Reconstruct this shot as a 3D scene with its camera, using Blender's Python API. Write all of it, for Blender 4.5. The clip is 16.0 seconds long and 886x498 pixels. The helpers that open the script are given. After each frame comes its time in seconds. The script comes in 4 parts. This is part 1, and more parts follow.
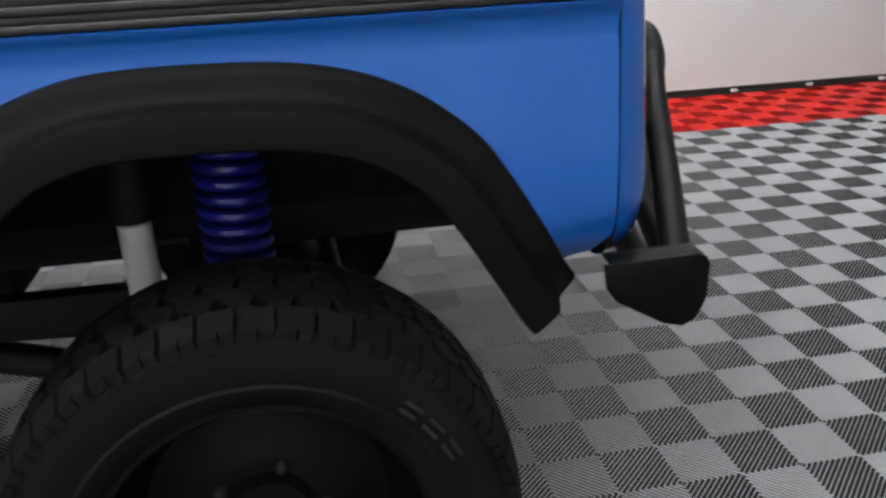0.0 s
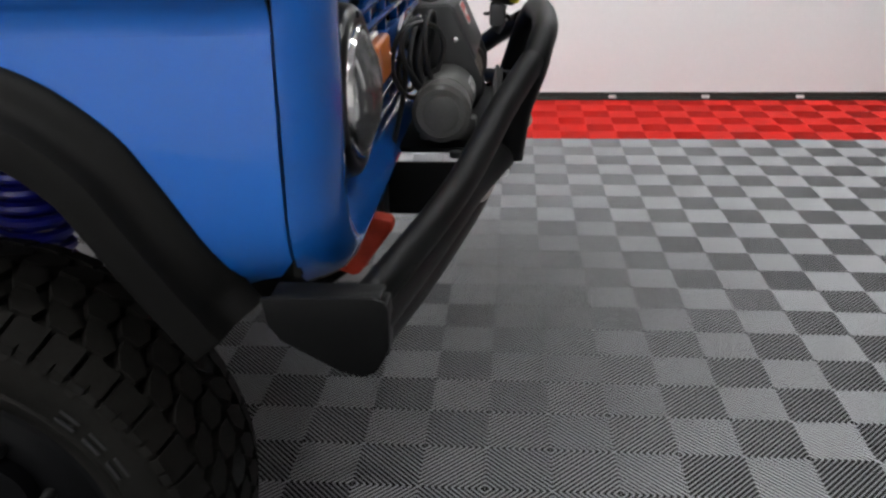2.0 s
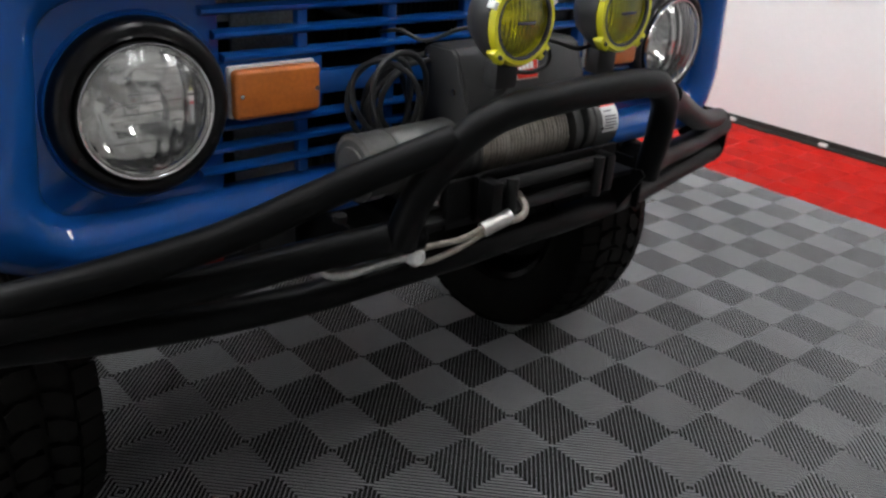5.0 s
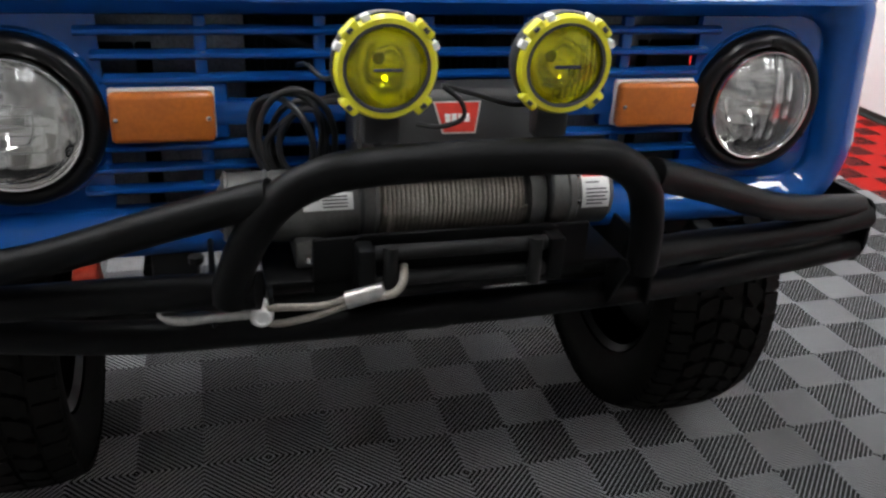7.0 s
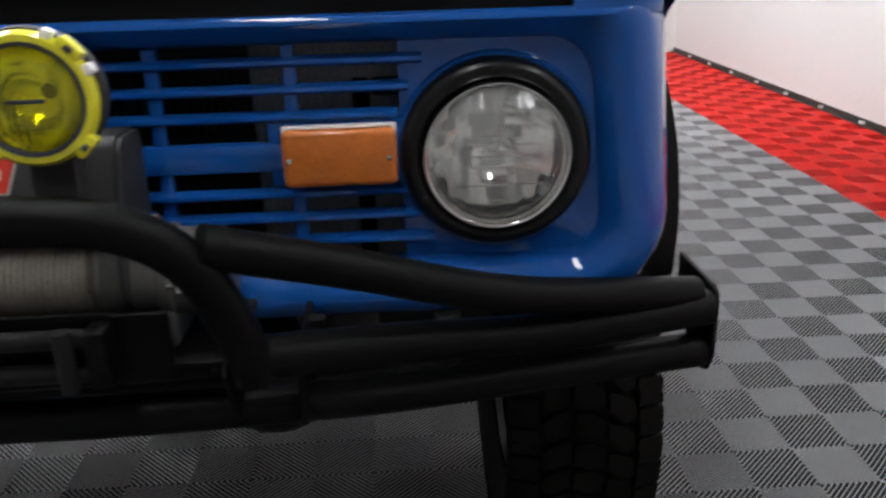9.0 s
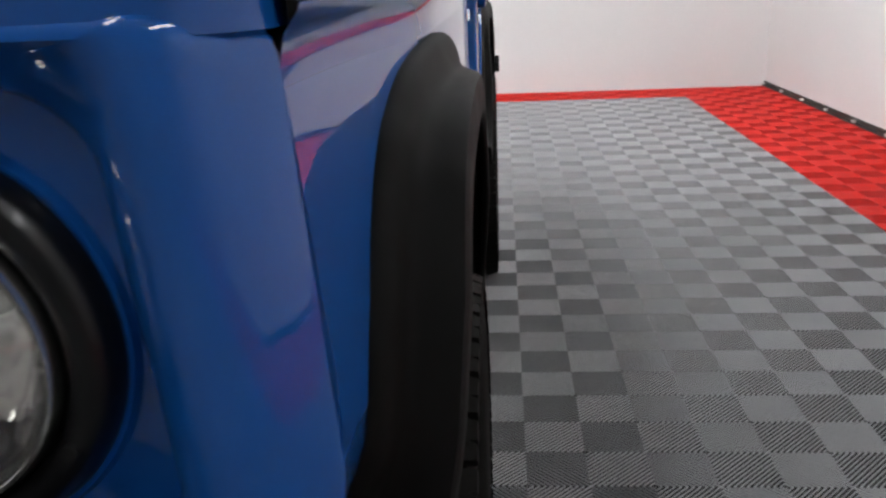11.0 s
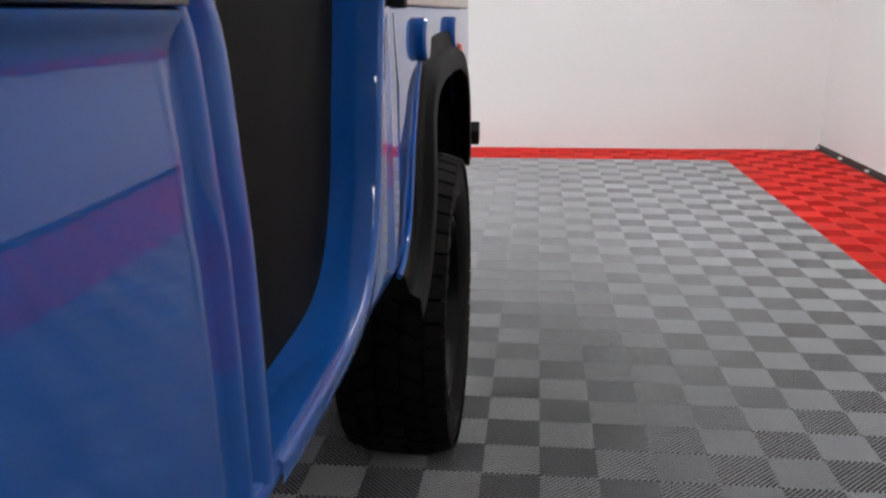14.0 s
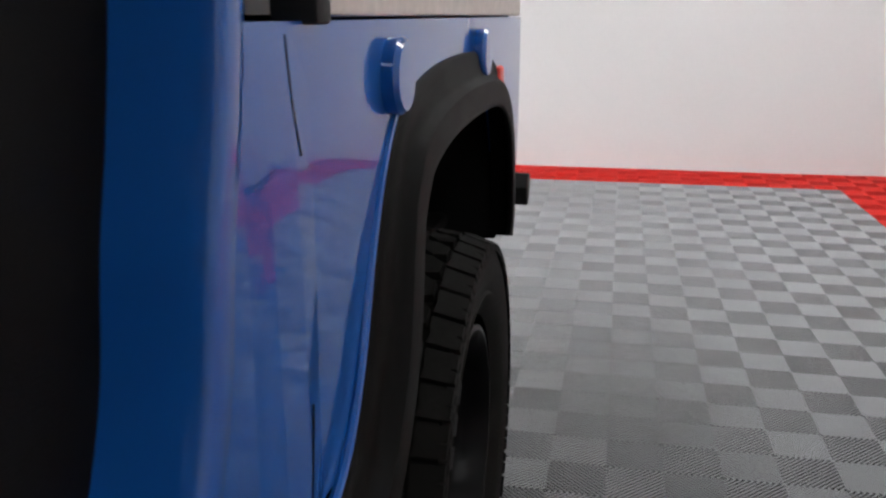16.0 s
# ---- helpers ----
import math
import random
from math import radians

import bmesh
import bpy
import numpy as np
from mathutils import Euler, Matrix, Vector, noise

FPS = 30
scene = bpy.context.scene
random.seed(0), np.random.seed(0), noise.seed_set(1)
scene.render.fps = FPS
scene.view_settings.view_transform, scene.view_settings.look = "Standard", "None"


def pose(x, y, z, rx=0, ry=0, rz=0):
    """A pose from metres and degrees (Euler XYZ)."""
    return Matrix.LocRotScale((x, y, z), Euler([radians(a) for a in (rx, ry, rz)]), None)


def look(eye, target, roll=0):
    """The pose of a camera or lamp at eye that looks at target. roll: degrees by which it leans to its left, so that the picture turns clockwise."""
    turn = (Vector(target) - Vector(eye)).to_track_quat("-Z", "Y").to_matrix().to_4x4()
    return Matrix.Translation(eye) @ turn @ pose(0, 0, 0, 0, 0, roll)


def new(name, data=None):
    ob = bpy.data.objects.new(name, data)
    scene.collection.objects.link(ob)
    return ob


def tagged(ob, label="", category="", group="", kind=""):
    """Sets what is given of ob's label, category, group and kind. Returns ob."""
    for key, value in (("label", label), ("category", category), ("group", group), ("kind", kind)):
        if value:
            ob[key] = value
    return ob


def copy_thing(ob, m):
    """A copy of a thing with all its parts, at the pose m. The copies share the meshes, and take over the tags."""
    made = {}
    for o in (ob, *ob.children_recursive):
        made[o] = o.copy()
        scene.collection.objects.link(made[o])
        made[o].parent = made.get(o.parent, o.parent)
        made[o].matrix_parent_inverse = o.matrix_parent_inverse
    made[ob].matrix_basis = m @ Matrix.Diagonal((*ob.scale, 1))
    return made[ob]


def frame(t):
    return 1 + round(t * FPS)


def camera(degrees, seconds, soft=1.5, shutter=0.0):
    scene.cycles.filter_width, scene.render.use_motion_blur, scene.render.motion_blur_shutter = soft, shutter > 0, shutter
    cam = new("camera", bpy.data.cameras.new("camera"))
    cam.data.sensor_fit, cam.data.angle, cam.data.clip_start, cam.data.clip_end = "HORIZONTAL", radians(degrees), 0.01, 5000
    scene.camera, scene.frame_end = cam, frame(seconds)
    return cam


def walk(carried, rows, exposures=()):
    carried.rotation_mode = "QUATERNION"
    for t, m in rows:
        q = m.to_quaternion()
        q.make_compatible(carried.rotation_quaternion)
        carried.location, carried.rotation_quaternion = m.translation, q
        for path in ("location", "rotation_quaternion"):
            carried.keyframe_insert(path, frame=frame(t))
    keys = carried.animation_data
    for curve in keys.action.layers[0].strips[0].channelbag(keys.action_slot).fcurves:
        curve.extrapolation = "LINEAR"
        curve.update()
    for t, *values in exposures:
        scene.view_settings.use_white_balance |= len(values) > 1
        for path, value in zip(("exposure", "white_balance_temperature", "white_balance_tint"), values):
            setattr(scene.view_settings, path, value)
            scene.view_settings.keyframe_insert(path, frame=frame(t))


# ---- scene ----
cam = camera(55.6, 16.0, soft=2.5, shutter=0.35)
PATH = [
    (0, (-0.791, -1.962, 1.257), (-0.485, -0.117, 0.512), -2.6),
    (0.5, (-0.614, -1.918, 1.266), (-0.362, -0.092, 0.491), -2.5),
    (1, (-0.441, -1.925, 1.249), (-0.299, -0.083, 0.482), -2.4),
    (1.5, (-0.253, -1.906, 1.25), (-0.273, -0.063, 0.472), -2.2),
    (2, (-0.096, -1.842, 1.251), (-0.263, -0.012, 0.462), -1.2),
    (2.5, (0.078, -1.772, 1.259), (-0.262, 0.026, 0.453), -0.1),
    (3, (0.298, -1.707, 1.265), (-0.253, 0.033, 0.448), 1.4),
    (3.5, (0.426, -1.582, 1.27), (-0.279, 0.086, 0.421), 3.0),
    (4, (0.532, -1.428, 1.29), (-0.362, 0.129, 0.41), 3.9),
    (4.5, (0.668, -1.269, 1.311), (-0.469, 0.133, 0.449), 4.6),
    (4.7, (0.711, -1.194, 1.314), (-0.516, 0.136, 0.462), 4.4),
    (6.8, (0.907, -0.452, 1.352), (-0.81, 0.119, 0.499), 3.4),
    (7, (0.901, -0.389, 1.358), (-0.829, 0.127, 0.495), 3.3),
    (7.5, (0.903, -0.209, 1.35), (-0.87, 0.157, 0.501), 2.4),
    (8, (0.874, 0.021, 1.326), (-0.939, 0.219, 0.506), 1.2),
    (8.5, (0.801, 0.216, 1.271), (-1.048, 0.353, 0.52), -0.1),
    (9, (0.722, 0.41, 1.244), (-1.153, 0.498, 0.553), -1.7),
    (9.5, (0.65, 0.637, 1.222), (-1.243, 0.586, 0.579), -2.9),
    (10, (0.456, 0.753, 1.192), (-1.437, 0.65, 0.553), -3.1),
    (12.3, (-0.315, 0.958, 1.172), (-2.222, 0.761, 0.592), -1.7),
    (12.5, (-0.38, 0.971, 1.184), (-2.29, 0.789, 0.618), -1.9),
    (13, (-0.597, 1.034, 1.185), (-2.509, 0.834, 0.635), -1.6),
    (13.5, (-0.828, 1.046, 1.179), (-2.743, 0.848, 0.64), -0.8),
    (14, (-1.074, 1.036, 1.162), (-2.988, 0.823, 0.624), -0.4),
    (14.5, (-1.271, 1.047, 1.167), (-3.174, 0.766, 0.619), -0.3),
    (15, (-1.435, 1.071, 1.195), (-3.323, 0.711, 0.642), -0.3),
    (15.5, (-1.654, 1.048, 1.173), (-3.548, 0.681, 0.646), -0.4),
    (16, (-1.874, 1.049, 1.179), (-3.761, 0.657, 0.643), -0.1),
]
walk(cam, [(t, look(eye, target, roll)) for t, eye, target, roll in PATH], [(0.0, 0.20), (4.5, 0.22), (7.0, 0.36), (9.0, 0.16), (10.0, 0.0), (12.5, -0.12), (16.0, -0.14)])

# ---- light ----
world = bpy.data.worlds.new("room_world")
scene.world = world
world.use_nodes = True
world.node_tree.nodes["Background"].inputs[0].default_value = (0.9, 0.95, 1.0, 1)
world.node_tree.nodes["Background"].inputs[1].default_value = 0.02
scene.view_settings.exposure = 0.0

S = 0.1524                       # one rib square of the floor tiles
X_BACK, X_FRONT = -57 * S, 39 * S
Y_SIDE, Y_FAR = 23 * S, -35 * S
H_ROOM = 3.6


# ---- materials ----
def material(name, colour, rough=0.5, metal=0.0, coat=0.0, coat_rough=0.04, spec=0.5, grain=0.0, grain_size=60.0, stain=0.0, stain_size=3.0,
             bump=0.0, bump_size=200.0, rough_var=0.0, transmission=0.0, ior=1.45, alpha=1.0, object_var=0.0, flakes=False):
    m = bpy.data.materials.new(name)
    m.use_nodes = True
    nt = m.node_tree
    b = nt.nodes["Principled BSDF"]
    b.inputs["Base Color"].default_value = (*colour, 1)
    b.inputs["Roughness"].default_value = rough
    b.inputs["Metallic"].default_value = metal
    b.inputs["Coat Weight"].default_value = coat
    b.inputs["Coat Roughness"].default_value = coat_rough
    b.inputs["Specular IOR Level"].default_value = spec
    b.inputs["Transmission Weight"].default_value = transmission
    b.inputs["IOR"].default_value = ior
    b.inputs["Alpha"].default_value = alpha
    pos = nt.nodes.new("ShaderNodeTexCoord")
    link = nt.links.new
    last = None

    def noise_node(scale, detail=4.0):
        n = nt.nodes.new("ShaderNodeTexNoise")
        n.inputs["Scale"].default_value = scale
        n.inputs["Detail"].default_value = detail
        link(pos.outputs["Object"], n.inputs["Vector"])
        return n

    def scaled(factor_socket, amount, before):
        """Multiplies the colour by 1 +- amount."""
        r = nt.nodes.new("ShaderNodeMapRange")
        r.inputs["From Min"].default_value, r.inputs["From Max"].default_value = 0.25, 0.75
        r.inputs["To Min"].default_value, r.inputs["To Max"].default_value = 1 - amount, 1 + amount
        link(factor_socket, r.inputs["Value"])
        v = nt.nodes.new("ShaderNodeVectorMath")
        v.operation = "SCALE"
        if before is None:
            v.inputs[0].default_value = colour
        else:
            link(before, v.inputs[0])
        link(r.outputs["Result"], v.inputs["Scale"])
        return v.outputs["Vector"]

    if grain:
        last = scaled(noise_node(grain_size).outputs["Fac"], grain, last)
    if stain:
        last = scaled(noise_node(stain_size, 6.0).outputs["Fac"], stain, last)
    if object_var:
        info = nt.nodes.new("ShaderNodeObjectInfo")
        last = scaled(info.outputs["Random"], object_var, last)
    if last is not None:
        link(last, b.inputs["Base Color"])
    if rough_var:
        r = nt.nodes.new("ShaderNodeMapRange")
        r.inputs["To Min"].default_value, r.inputs["To Max"].default_value = max(0.02, rough - rough_var), rough + rough_var
        link(noise_node(stain_size * 2, 5.0).outputs["Fac"], r.inputs["Value"])
        link(r.outputs["Result"], b.inputs["Roughness"])
    if bump:
        bn = nt.nodes.new("ShaderNodeBump")
        bn.inputs["Strength"].default_value = bump
        bn.inputs["Distance"].default_value = 0.002
        link(noise_node(bump_size, 3.0).outputs["Fac"], bn.inputs["Height"])
        link(bn.outputs["Normal"], b.inputs["Normal"])
    return m


def emitter(name, colour, strength):
    m = bpy.data.materials.new(name)
    m.use_nodes = True
    nt = m.node_tree
    nt.nodes.remove(nt.nodes["Principled BSDF"])
    e = nt.nodes.new("ShaderNodeEmission")
    e.inputs["Color"].default_value, e.inputs["Strength"].default_value = (*colour, 1), strength
    nt.links.new(e.outputs["Emission"], nt.nodes["Material Output"].inputs["Surface"])
    return m


def moulded_bump(nt, across, along, strength):
    """Upright flutes crossed by a few moulded bands, as on pressed lamp glass."""
    pos = nt.nodes.new("ShaderNodeTexCoord")
    heights = []
    for direction, scale in (("Y", across), ("Z", along)):
        wave = nt.nodes.new("ShaderNodeTexWave")
        wave.bands_direction = direction
        wave.inputs["Scale"].default_value = scale
        wave.inputs["Distortion"].default_value = 0.6
        nt.links.new(pos.outputs["Object"], wave.inputs["Vector"])
        heights.append(wave.outputs["Fac"])
    add = nt.nodes.new("ShaderNodeMath")
    add.operation = "ADD"
    nt.links.new(heights[0], add.inputs[0])
    nt.links.new(heights[1], add.inputs[1])
    bump = nt.nodes.new("ShaderNodeBump")
    bump.inputs["Strength"].default_value, bump.inputs["Distance"].default_value = strength, 0.003
    nt.links.new(add.outputs[0], bump.inputs["Height"])
    return bump.outputs["Normal"]


def lamp_glass(name, tint, across, along, strength, haze):
    """A thin moulded lens: clear where seen square on, glossy at a slant."""
    m = bpy.data.materials.new(name)
    m.use_nodes = True
    nt = m.node_tree
    nt.nodes.remove(nt.nodes["Principled BSDF"])
    clear = nt.nodes.new("ShaderNodeBsdfTransparent")
    clear.inputs["Color"].default_value = (*tint, 1)
    gloss = nt.nodes.new("ShaderNodeBsdfGlossy")
    gloss.inputs["Roughness"].default_value = 0.05
    fres = nt.nodes.new("ShaderNodeFresnel")
    fres.inputs["IOR"].default_value = 1.5
    mix = nt.nodes.new("ShaderNodeMixShader")
    normal = moulded_bump(nt, across, along, strength)
    nt.links.new(normal, gloss.inputs["Normal"])
    nt.links.new(normal, fres.inputs["Normal"])
    nt.links.new(fres.outputs["Fac"], mix.inputs[0])
    milky = nt.nodes.new("ShaderNodeBsdfDiffuse")
    milky.inputs["Color"].default_value = (*tint, 1)
    inner = nt.nodes.new("ShaderNodeMixShader")
    inner.inputs[0].default_value = haze
    nt.links.new(normal, milky.inputs["Normal"])
    nt.links.new(clear.outputs[0], inner.inputs[1])
    nt.links.new(milky.outputs[0], inner.inputs[2])
    nt.links.new(inner.outputs[0], mix.inputs[1])
    nt.links.new(gloss.outputs[0], mix.inputs[2])
    nt.links.new(mix.outputs[0], nt.nodes["Material Output"].inputs["Surface"])
    return m


def reflector(name, colour, rough, flutes, strength, cell, tilt):
    """Silvered bowl seen broken up by the upright flutes and the rectangular prisms of the lens before it."""
    m = material(name, colour, rough, 1.0, stain=0.12, stain_size=25)
    nt = m.node_tree
    pos = nt.nodes.new("ShaderNodeTexCoord")
    wave = nt.nodes.new("ShaderNodeTexWave")
    wave.bands_direction = "Y"
    wave.inputs["Scale"].default_value, wave.inputs["Distortion"].default_value = flutes, 0.4
    nt.links.new(pos.outputs["Object"], wave.inputs["Vector"])
    bump = nt.nodes.new("ShaderNodeBump")
    bump.inputs["Strength"].default_value, bump.inputs["Distance"].default_value = strength, 0.004
    nt.links.new(wave.outputs["Fac"], bump.inputs["Height"])
    apart = nt.nodes.new("ShaderNodeSeparateXYZ")
    across = nt.nodes.new("ShaderNodeCombineXYZ")
    nt.links.new(pos.outputs["Object"], apart.inputs[0])
    nt.links.new(apart.outputs["Y"], across.inputs["X"])
    nt.links.new(apart.outputs["Z"], across.inputs["Y"])
    prism = nt.nodes.new("ShaderNodeTexBrick")
    prism.offset = 0.35
    for key, value in (("Scale", 1.0), ("Brick Width", cell[0]), ("Row Height", cell[1]), ("Mortar Size", 0.0005), ("Mortar Smooth", 0.4)):
        prism.inputs[key].default_value = value
    prism.inputs["Color1"].default_value = (0.5, 0.15, 0.10, 1)
    prism.inputs["Color2"].default_value = (0.5, 0.80, 0.95, 1)
    prism.inputs["Mortar"].default_value = (0.5, 0.5, 0.1, 1)
    nt.links.new(across.outputs[0], prism.inputs["Vector"])
    last = prism.outputs["Color"]
    for operation, other in (("SUBTRACT", (0.5, 0.5, 0.5)), ("MULTIPLY", (0, tilt, tilt)), ("ADD", None), ("NORMALIZE", None)):
        step = nt.nodes.new("ShaderNodeVectorMath")
        step.operation = operation
        nt.links.new(last, step.inputs[0])
        if other:
            step.inputs[1].default_value = other
        elif operation == "ADD":
            nt.links.new(bump.outputs["Normal"], step.inputs[1])
        last = step.outputs[0]
    nt.links.new(last, nt.nodes["Principled BSDF"].inputs["Normal"])
    return m


PAINT = material("blue_paint", (0.0048, 0.071, 0.29), 0.38, 0.0, coat=1.0, coat_rough=0.012, spec=0.05, grain=0.05, grain_size=900, stain=0.03, stain_size=4)
BLACK_PAINT = material("black_powder_coat", (0.0024, 0.0024, 0.0025), 0.44, spec=0.12, grain=0.2, grain_size=300, bump=0.12, bump_size=700, rough_var=0.08)
FLARE = material("black_flare_plastic", (0.0032, 0.0030, 0.0028), 0.6, spec=0.10, stain=0.25, stain_size=9, bump=0.25, bump_size=900, rough_var=0.08)
RUBBER = material("tyre_rubber", (0.0050, 0.0046, 0.0040), 0.68, spec=0.09, grain=0.25, grain_size=120, stain=0.3, stain_size=14, bump=0.3, bump_size=500)
MARK = material("grey_rubber", (0.014, 0.014, 0.0145), 0.55, spec=0.3, grain=0.2, grain_size=200)
RIM = material("black_wheel_paint", (0.004, 0.004, 0.0045), 0.3, spec=0.3, coat=0.1, grain=0.1)
WHEEL_BLACK = material("satin_black_wheel_paint", (0.0025, 0.0025, 0.0028), 0.28, spec=0.12, grain=0.15, grain_size=60, stain=0.25, stain_size=12)
CHASSIS = material("chassis_black", (0.006, 0.006, 0.006), 0.6, spec=0.3, stain=0.4, stain_size=12, bump=0.3, bump_size=150)
INNER = material("wheelhouse_black", (0.003, 0.003, 0.003), 0.9, spec=0.2, stain=0.3, stain_size=8)
VINYL = material("black_vinyl", (0.0042, 0.0039, 0.0036), 0.65, spec=0.11, grain=0.2, grain_size=250, stain=0.2, stain_size=5, bump=0.3, bump_size=600)
MOULD = material("black_trim_strip", (0.010, 0.009, 0.0085), 0.32, grain=0.2, stain=0.2)
CHROME = material("chrome", (0.75, 0.74, 0.72), 0.12, 1.0, grain=0.06, grain_size=40)
STEEL = material("galvanised_steel", (0.5, 0.49, 0.46), 0.38, 0.9, grain=0.2, grain_size=90, stain=0.2, stain_size=20)
MIRROR = reflector("lamp_reflector", (0.97, 0.97, 0.95), 0.09, 7.0, 0.30, (0.034, 0.019), 0.34)
FOG_MIRROR = reflector("fog_reflector", (0.97, 0.97, 0.95), 0.12, 7.0, 0.35, (0.040, 0.030), 0.25)
GLASS = lamp_glass("headlight_glass", (0.98, 0.98, 0.97), 14.0, 8.0, 0.25, 0.07)
YELLOW_GLASS = lamp_glass("yellow_lens", (0.98, 0.96, 0.12), 40.0, 10.0, 0.2, 0.06)
YELLOW = material("yellow_cover_plastic", (0.66, 0.62, 0.02), 0.3, coat=0.5, grain=0.06, stain=0.06)
AMBER = material("amber_lens_plastic", (0.50, 0.135, 0.018), 0.35, coat=0.3, grain=0.12, grain_size=150, stain=0.12, stain_size=25, bump=0.1, bump_size=300)
WHITE_PAINT = material("white_plastic", (0.75, 0.75, 0.73), 0.4, grain=0.06, stain=0.08, stain_size=15)
RED_PLASTIC = material("red_plastic", (0.55, 0.035, 0.02), 0.4, grain=0.1, stain=0.12, stain_size=30)
RED_TOW = material("red_shackle_paint", (0.30, 0.030, 0.014), 0.5, spec=0.2, stain=0.3, stain_size=40)
WINCH_GREY = material("winch_grey", (0.088, 0.087, 0.082), 0.42, 0.25, grain=0.15, grain_size=200, stain=0.2, stain_size=18, bump=0.1, bump_size=500)
ROPE = material("wire_rope", (0.26, 0.235, 0.20), 0.5, 0.4, grain=0.35, grain_size=350, stain=0.35, stain_size=35, bump=0.5, bump_size=500)
COVER = material("winch_cover_black", (0.022, 0.022, 0.022), 0.5, stain=0.2, bump=0.2, bump_size=600)
RADIATOR = material("radiator_grey", (0.25, 0.262, 0.28), 0.45, 0.2, grain=0.3, grain_size=200, stain=0.3, stain_size=12)
SPRING = material("blue_spring_paint", (0.005, 0.008, 0.20), 0.4, coat=0.3, grain=0.15)
CREAM = material("cream_top", (0.55, 0.5, 0.46), 0.5, grain=0.1, stain=0.12)
LABEL = material("silver_label", (0.62, 0.62, 0.6), 0.35, 0.3, grain=0.08)
PRINT = material("dark_print", (0.04, 0.04, 0.045), 0.5, grain=0.1)
CABLE = material("black_cable", (0.012, 0.012, 0.012), 0.45, grain=0.1)
# unseen front wall, kept greyer than WALL so less light bounces onto the nose
FRONT_WALL = material("greyed_unseen_wall", (0.48, 0.48, 0.48), 0.6, grain=0.02, grain_size=40, stain=0.05, stain_size=0.7, bump=0.05, bump_size=120)
WALL = material("white_wall_paint", (0.80, 0.785, 0.78), 0.55, grain=0.012, grain_size=40, stain=0.025, stain_size=0.7, bump=0.05, bump_size=120)
CEIL = material("ceiling_paint", (0.72, 0.71, 0.70), 0.8, grain=0.03, stain=0.05, stain_size=0.6)
GREY_TILE = material("grey_tile_plastic", (0.40, 0.403, 0.412), 0.16, spec=1.0, grain=0.03, grain_size=70, stain=0.05, stain_size=0.9, object_var=0.03)
RED_TILE = material("red_tile_plastic", (0.68, 0.026, 0.019), 0.36, spec=0.4, grain=0.03, grain_size=70, stain=0.04, stain_size=0.9, object_var=0.03)
# near-black colour carries the shade of the gaps between tile ribs
SUBFLOOR = material("gap_shade_subfloor", (0.006, 0.006, 0.006), 0.9, grain=0.3, grain_size=30, stain=0.3, stain_size=3)
BASE = material("black_rubber_base", (0.022, 0.025, 0.022), 0.5, grain=0.2, stain=0.2)
# glow of the added, unseen ceiling fixtures
TUBE = emitter("added_light_diffuser", (0.965, 0.985, 1.0), 18.0)


# ---- mesh helpers ----
def part(name, bm, mat, parent=None, label="", smooth=True, angle=40):
    """Links a bmesh as one mesh object under a thing or a part."""
    bmesh.ops.recalc_face_normals(bm, faces=bm.faces)
    me = bpy.data.meshes.new(name)
    bm.to_mesh(me)
    bm.free()
    me.materials.append(mat)
    if smooth:
        me.polygons.foreach_set("use_smooth", [True] * len(me.polygons))
        me.set_sharp_from_angle(angle=radians(angle))
    ob = new(name, me)
    ob.parent = parent
    if label:
        ob["label"] = label
    return ob


def rbox(x0, x1, y0, y1, z0, z1, r=0.004, seg=2, bm=None):
    """A box with rounded edges."""
    own = bmesh.new()
    bmesh.ops.create_cube(own, size=1)
    bmesh.ops.transform(own, matrix=Matrix.Translation(((x0 + x1) / 2, (y0 + y1) / 2, (z0 + z1) / 2)) @ Matrix.Diagonal((x1 - x0, y1 - y0, z1 - z0, 1)), verts=own.verts)
    if r:
        bmesh.ops.bevel(own, geom=own.edges[:], offset=r, segments=seg, profile=0.5, affect="EDGES")
    return merged(own, bm)


def merged(own, bm):
    if bm is None:
        return own
    me = bpy.data.meshes.new("tmp")
    own.to_mesh(me)
    own.free()
    bm.from_mesh(me)
    bpy.data.meshes.remove(me)
    return bm


def smooth_path(points, n=8, closed=False):
    """A Catmull-Rom line through the points."""
    p = [Vector(q) for q in points]
    out = []
    last = len(p) if closed else len(p) - 1
    for i in range(last):
        a, b, c, d = (p[(i + k) % len(p)] if closed else p[min(max(i + k, 0), len(p) - 1)] for k in (-1, 0, 1, 2))
        for k in range(n):
            t = k / n
            out.append(0.5 * ((2 * b) + (c - a) * t + (2 * a - 5 * b + 4 * c - d) * t * t + (3 * b - a - 3 * c + d) * t ** 3))
    if not closed:
        out.append(p[-1])
    return out


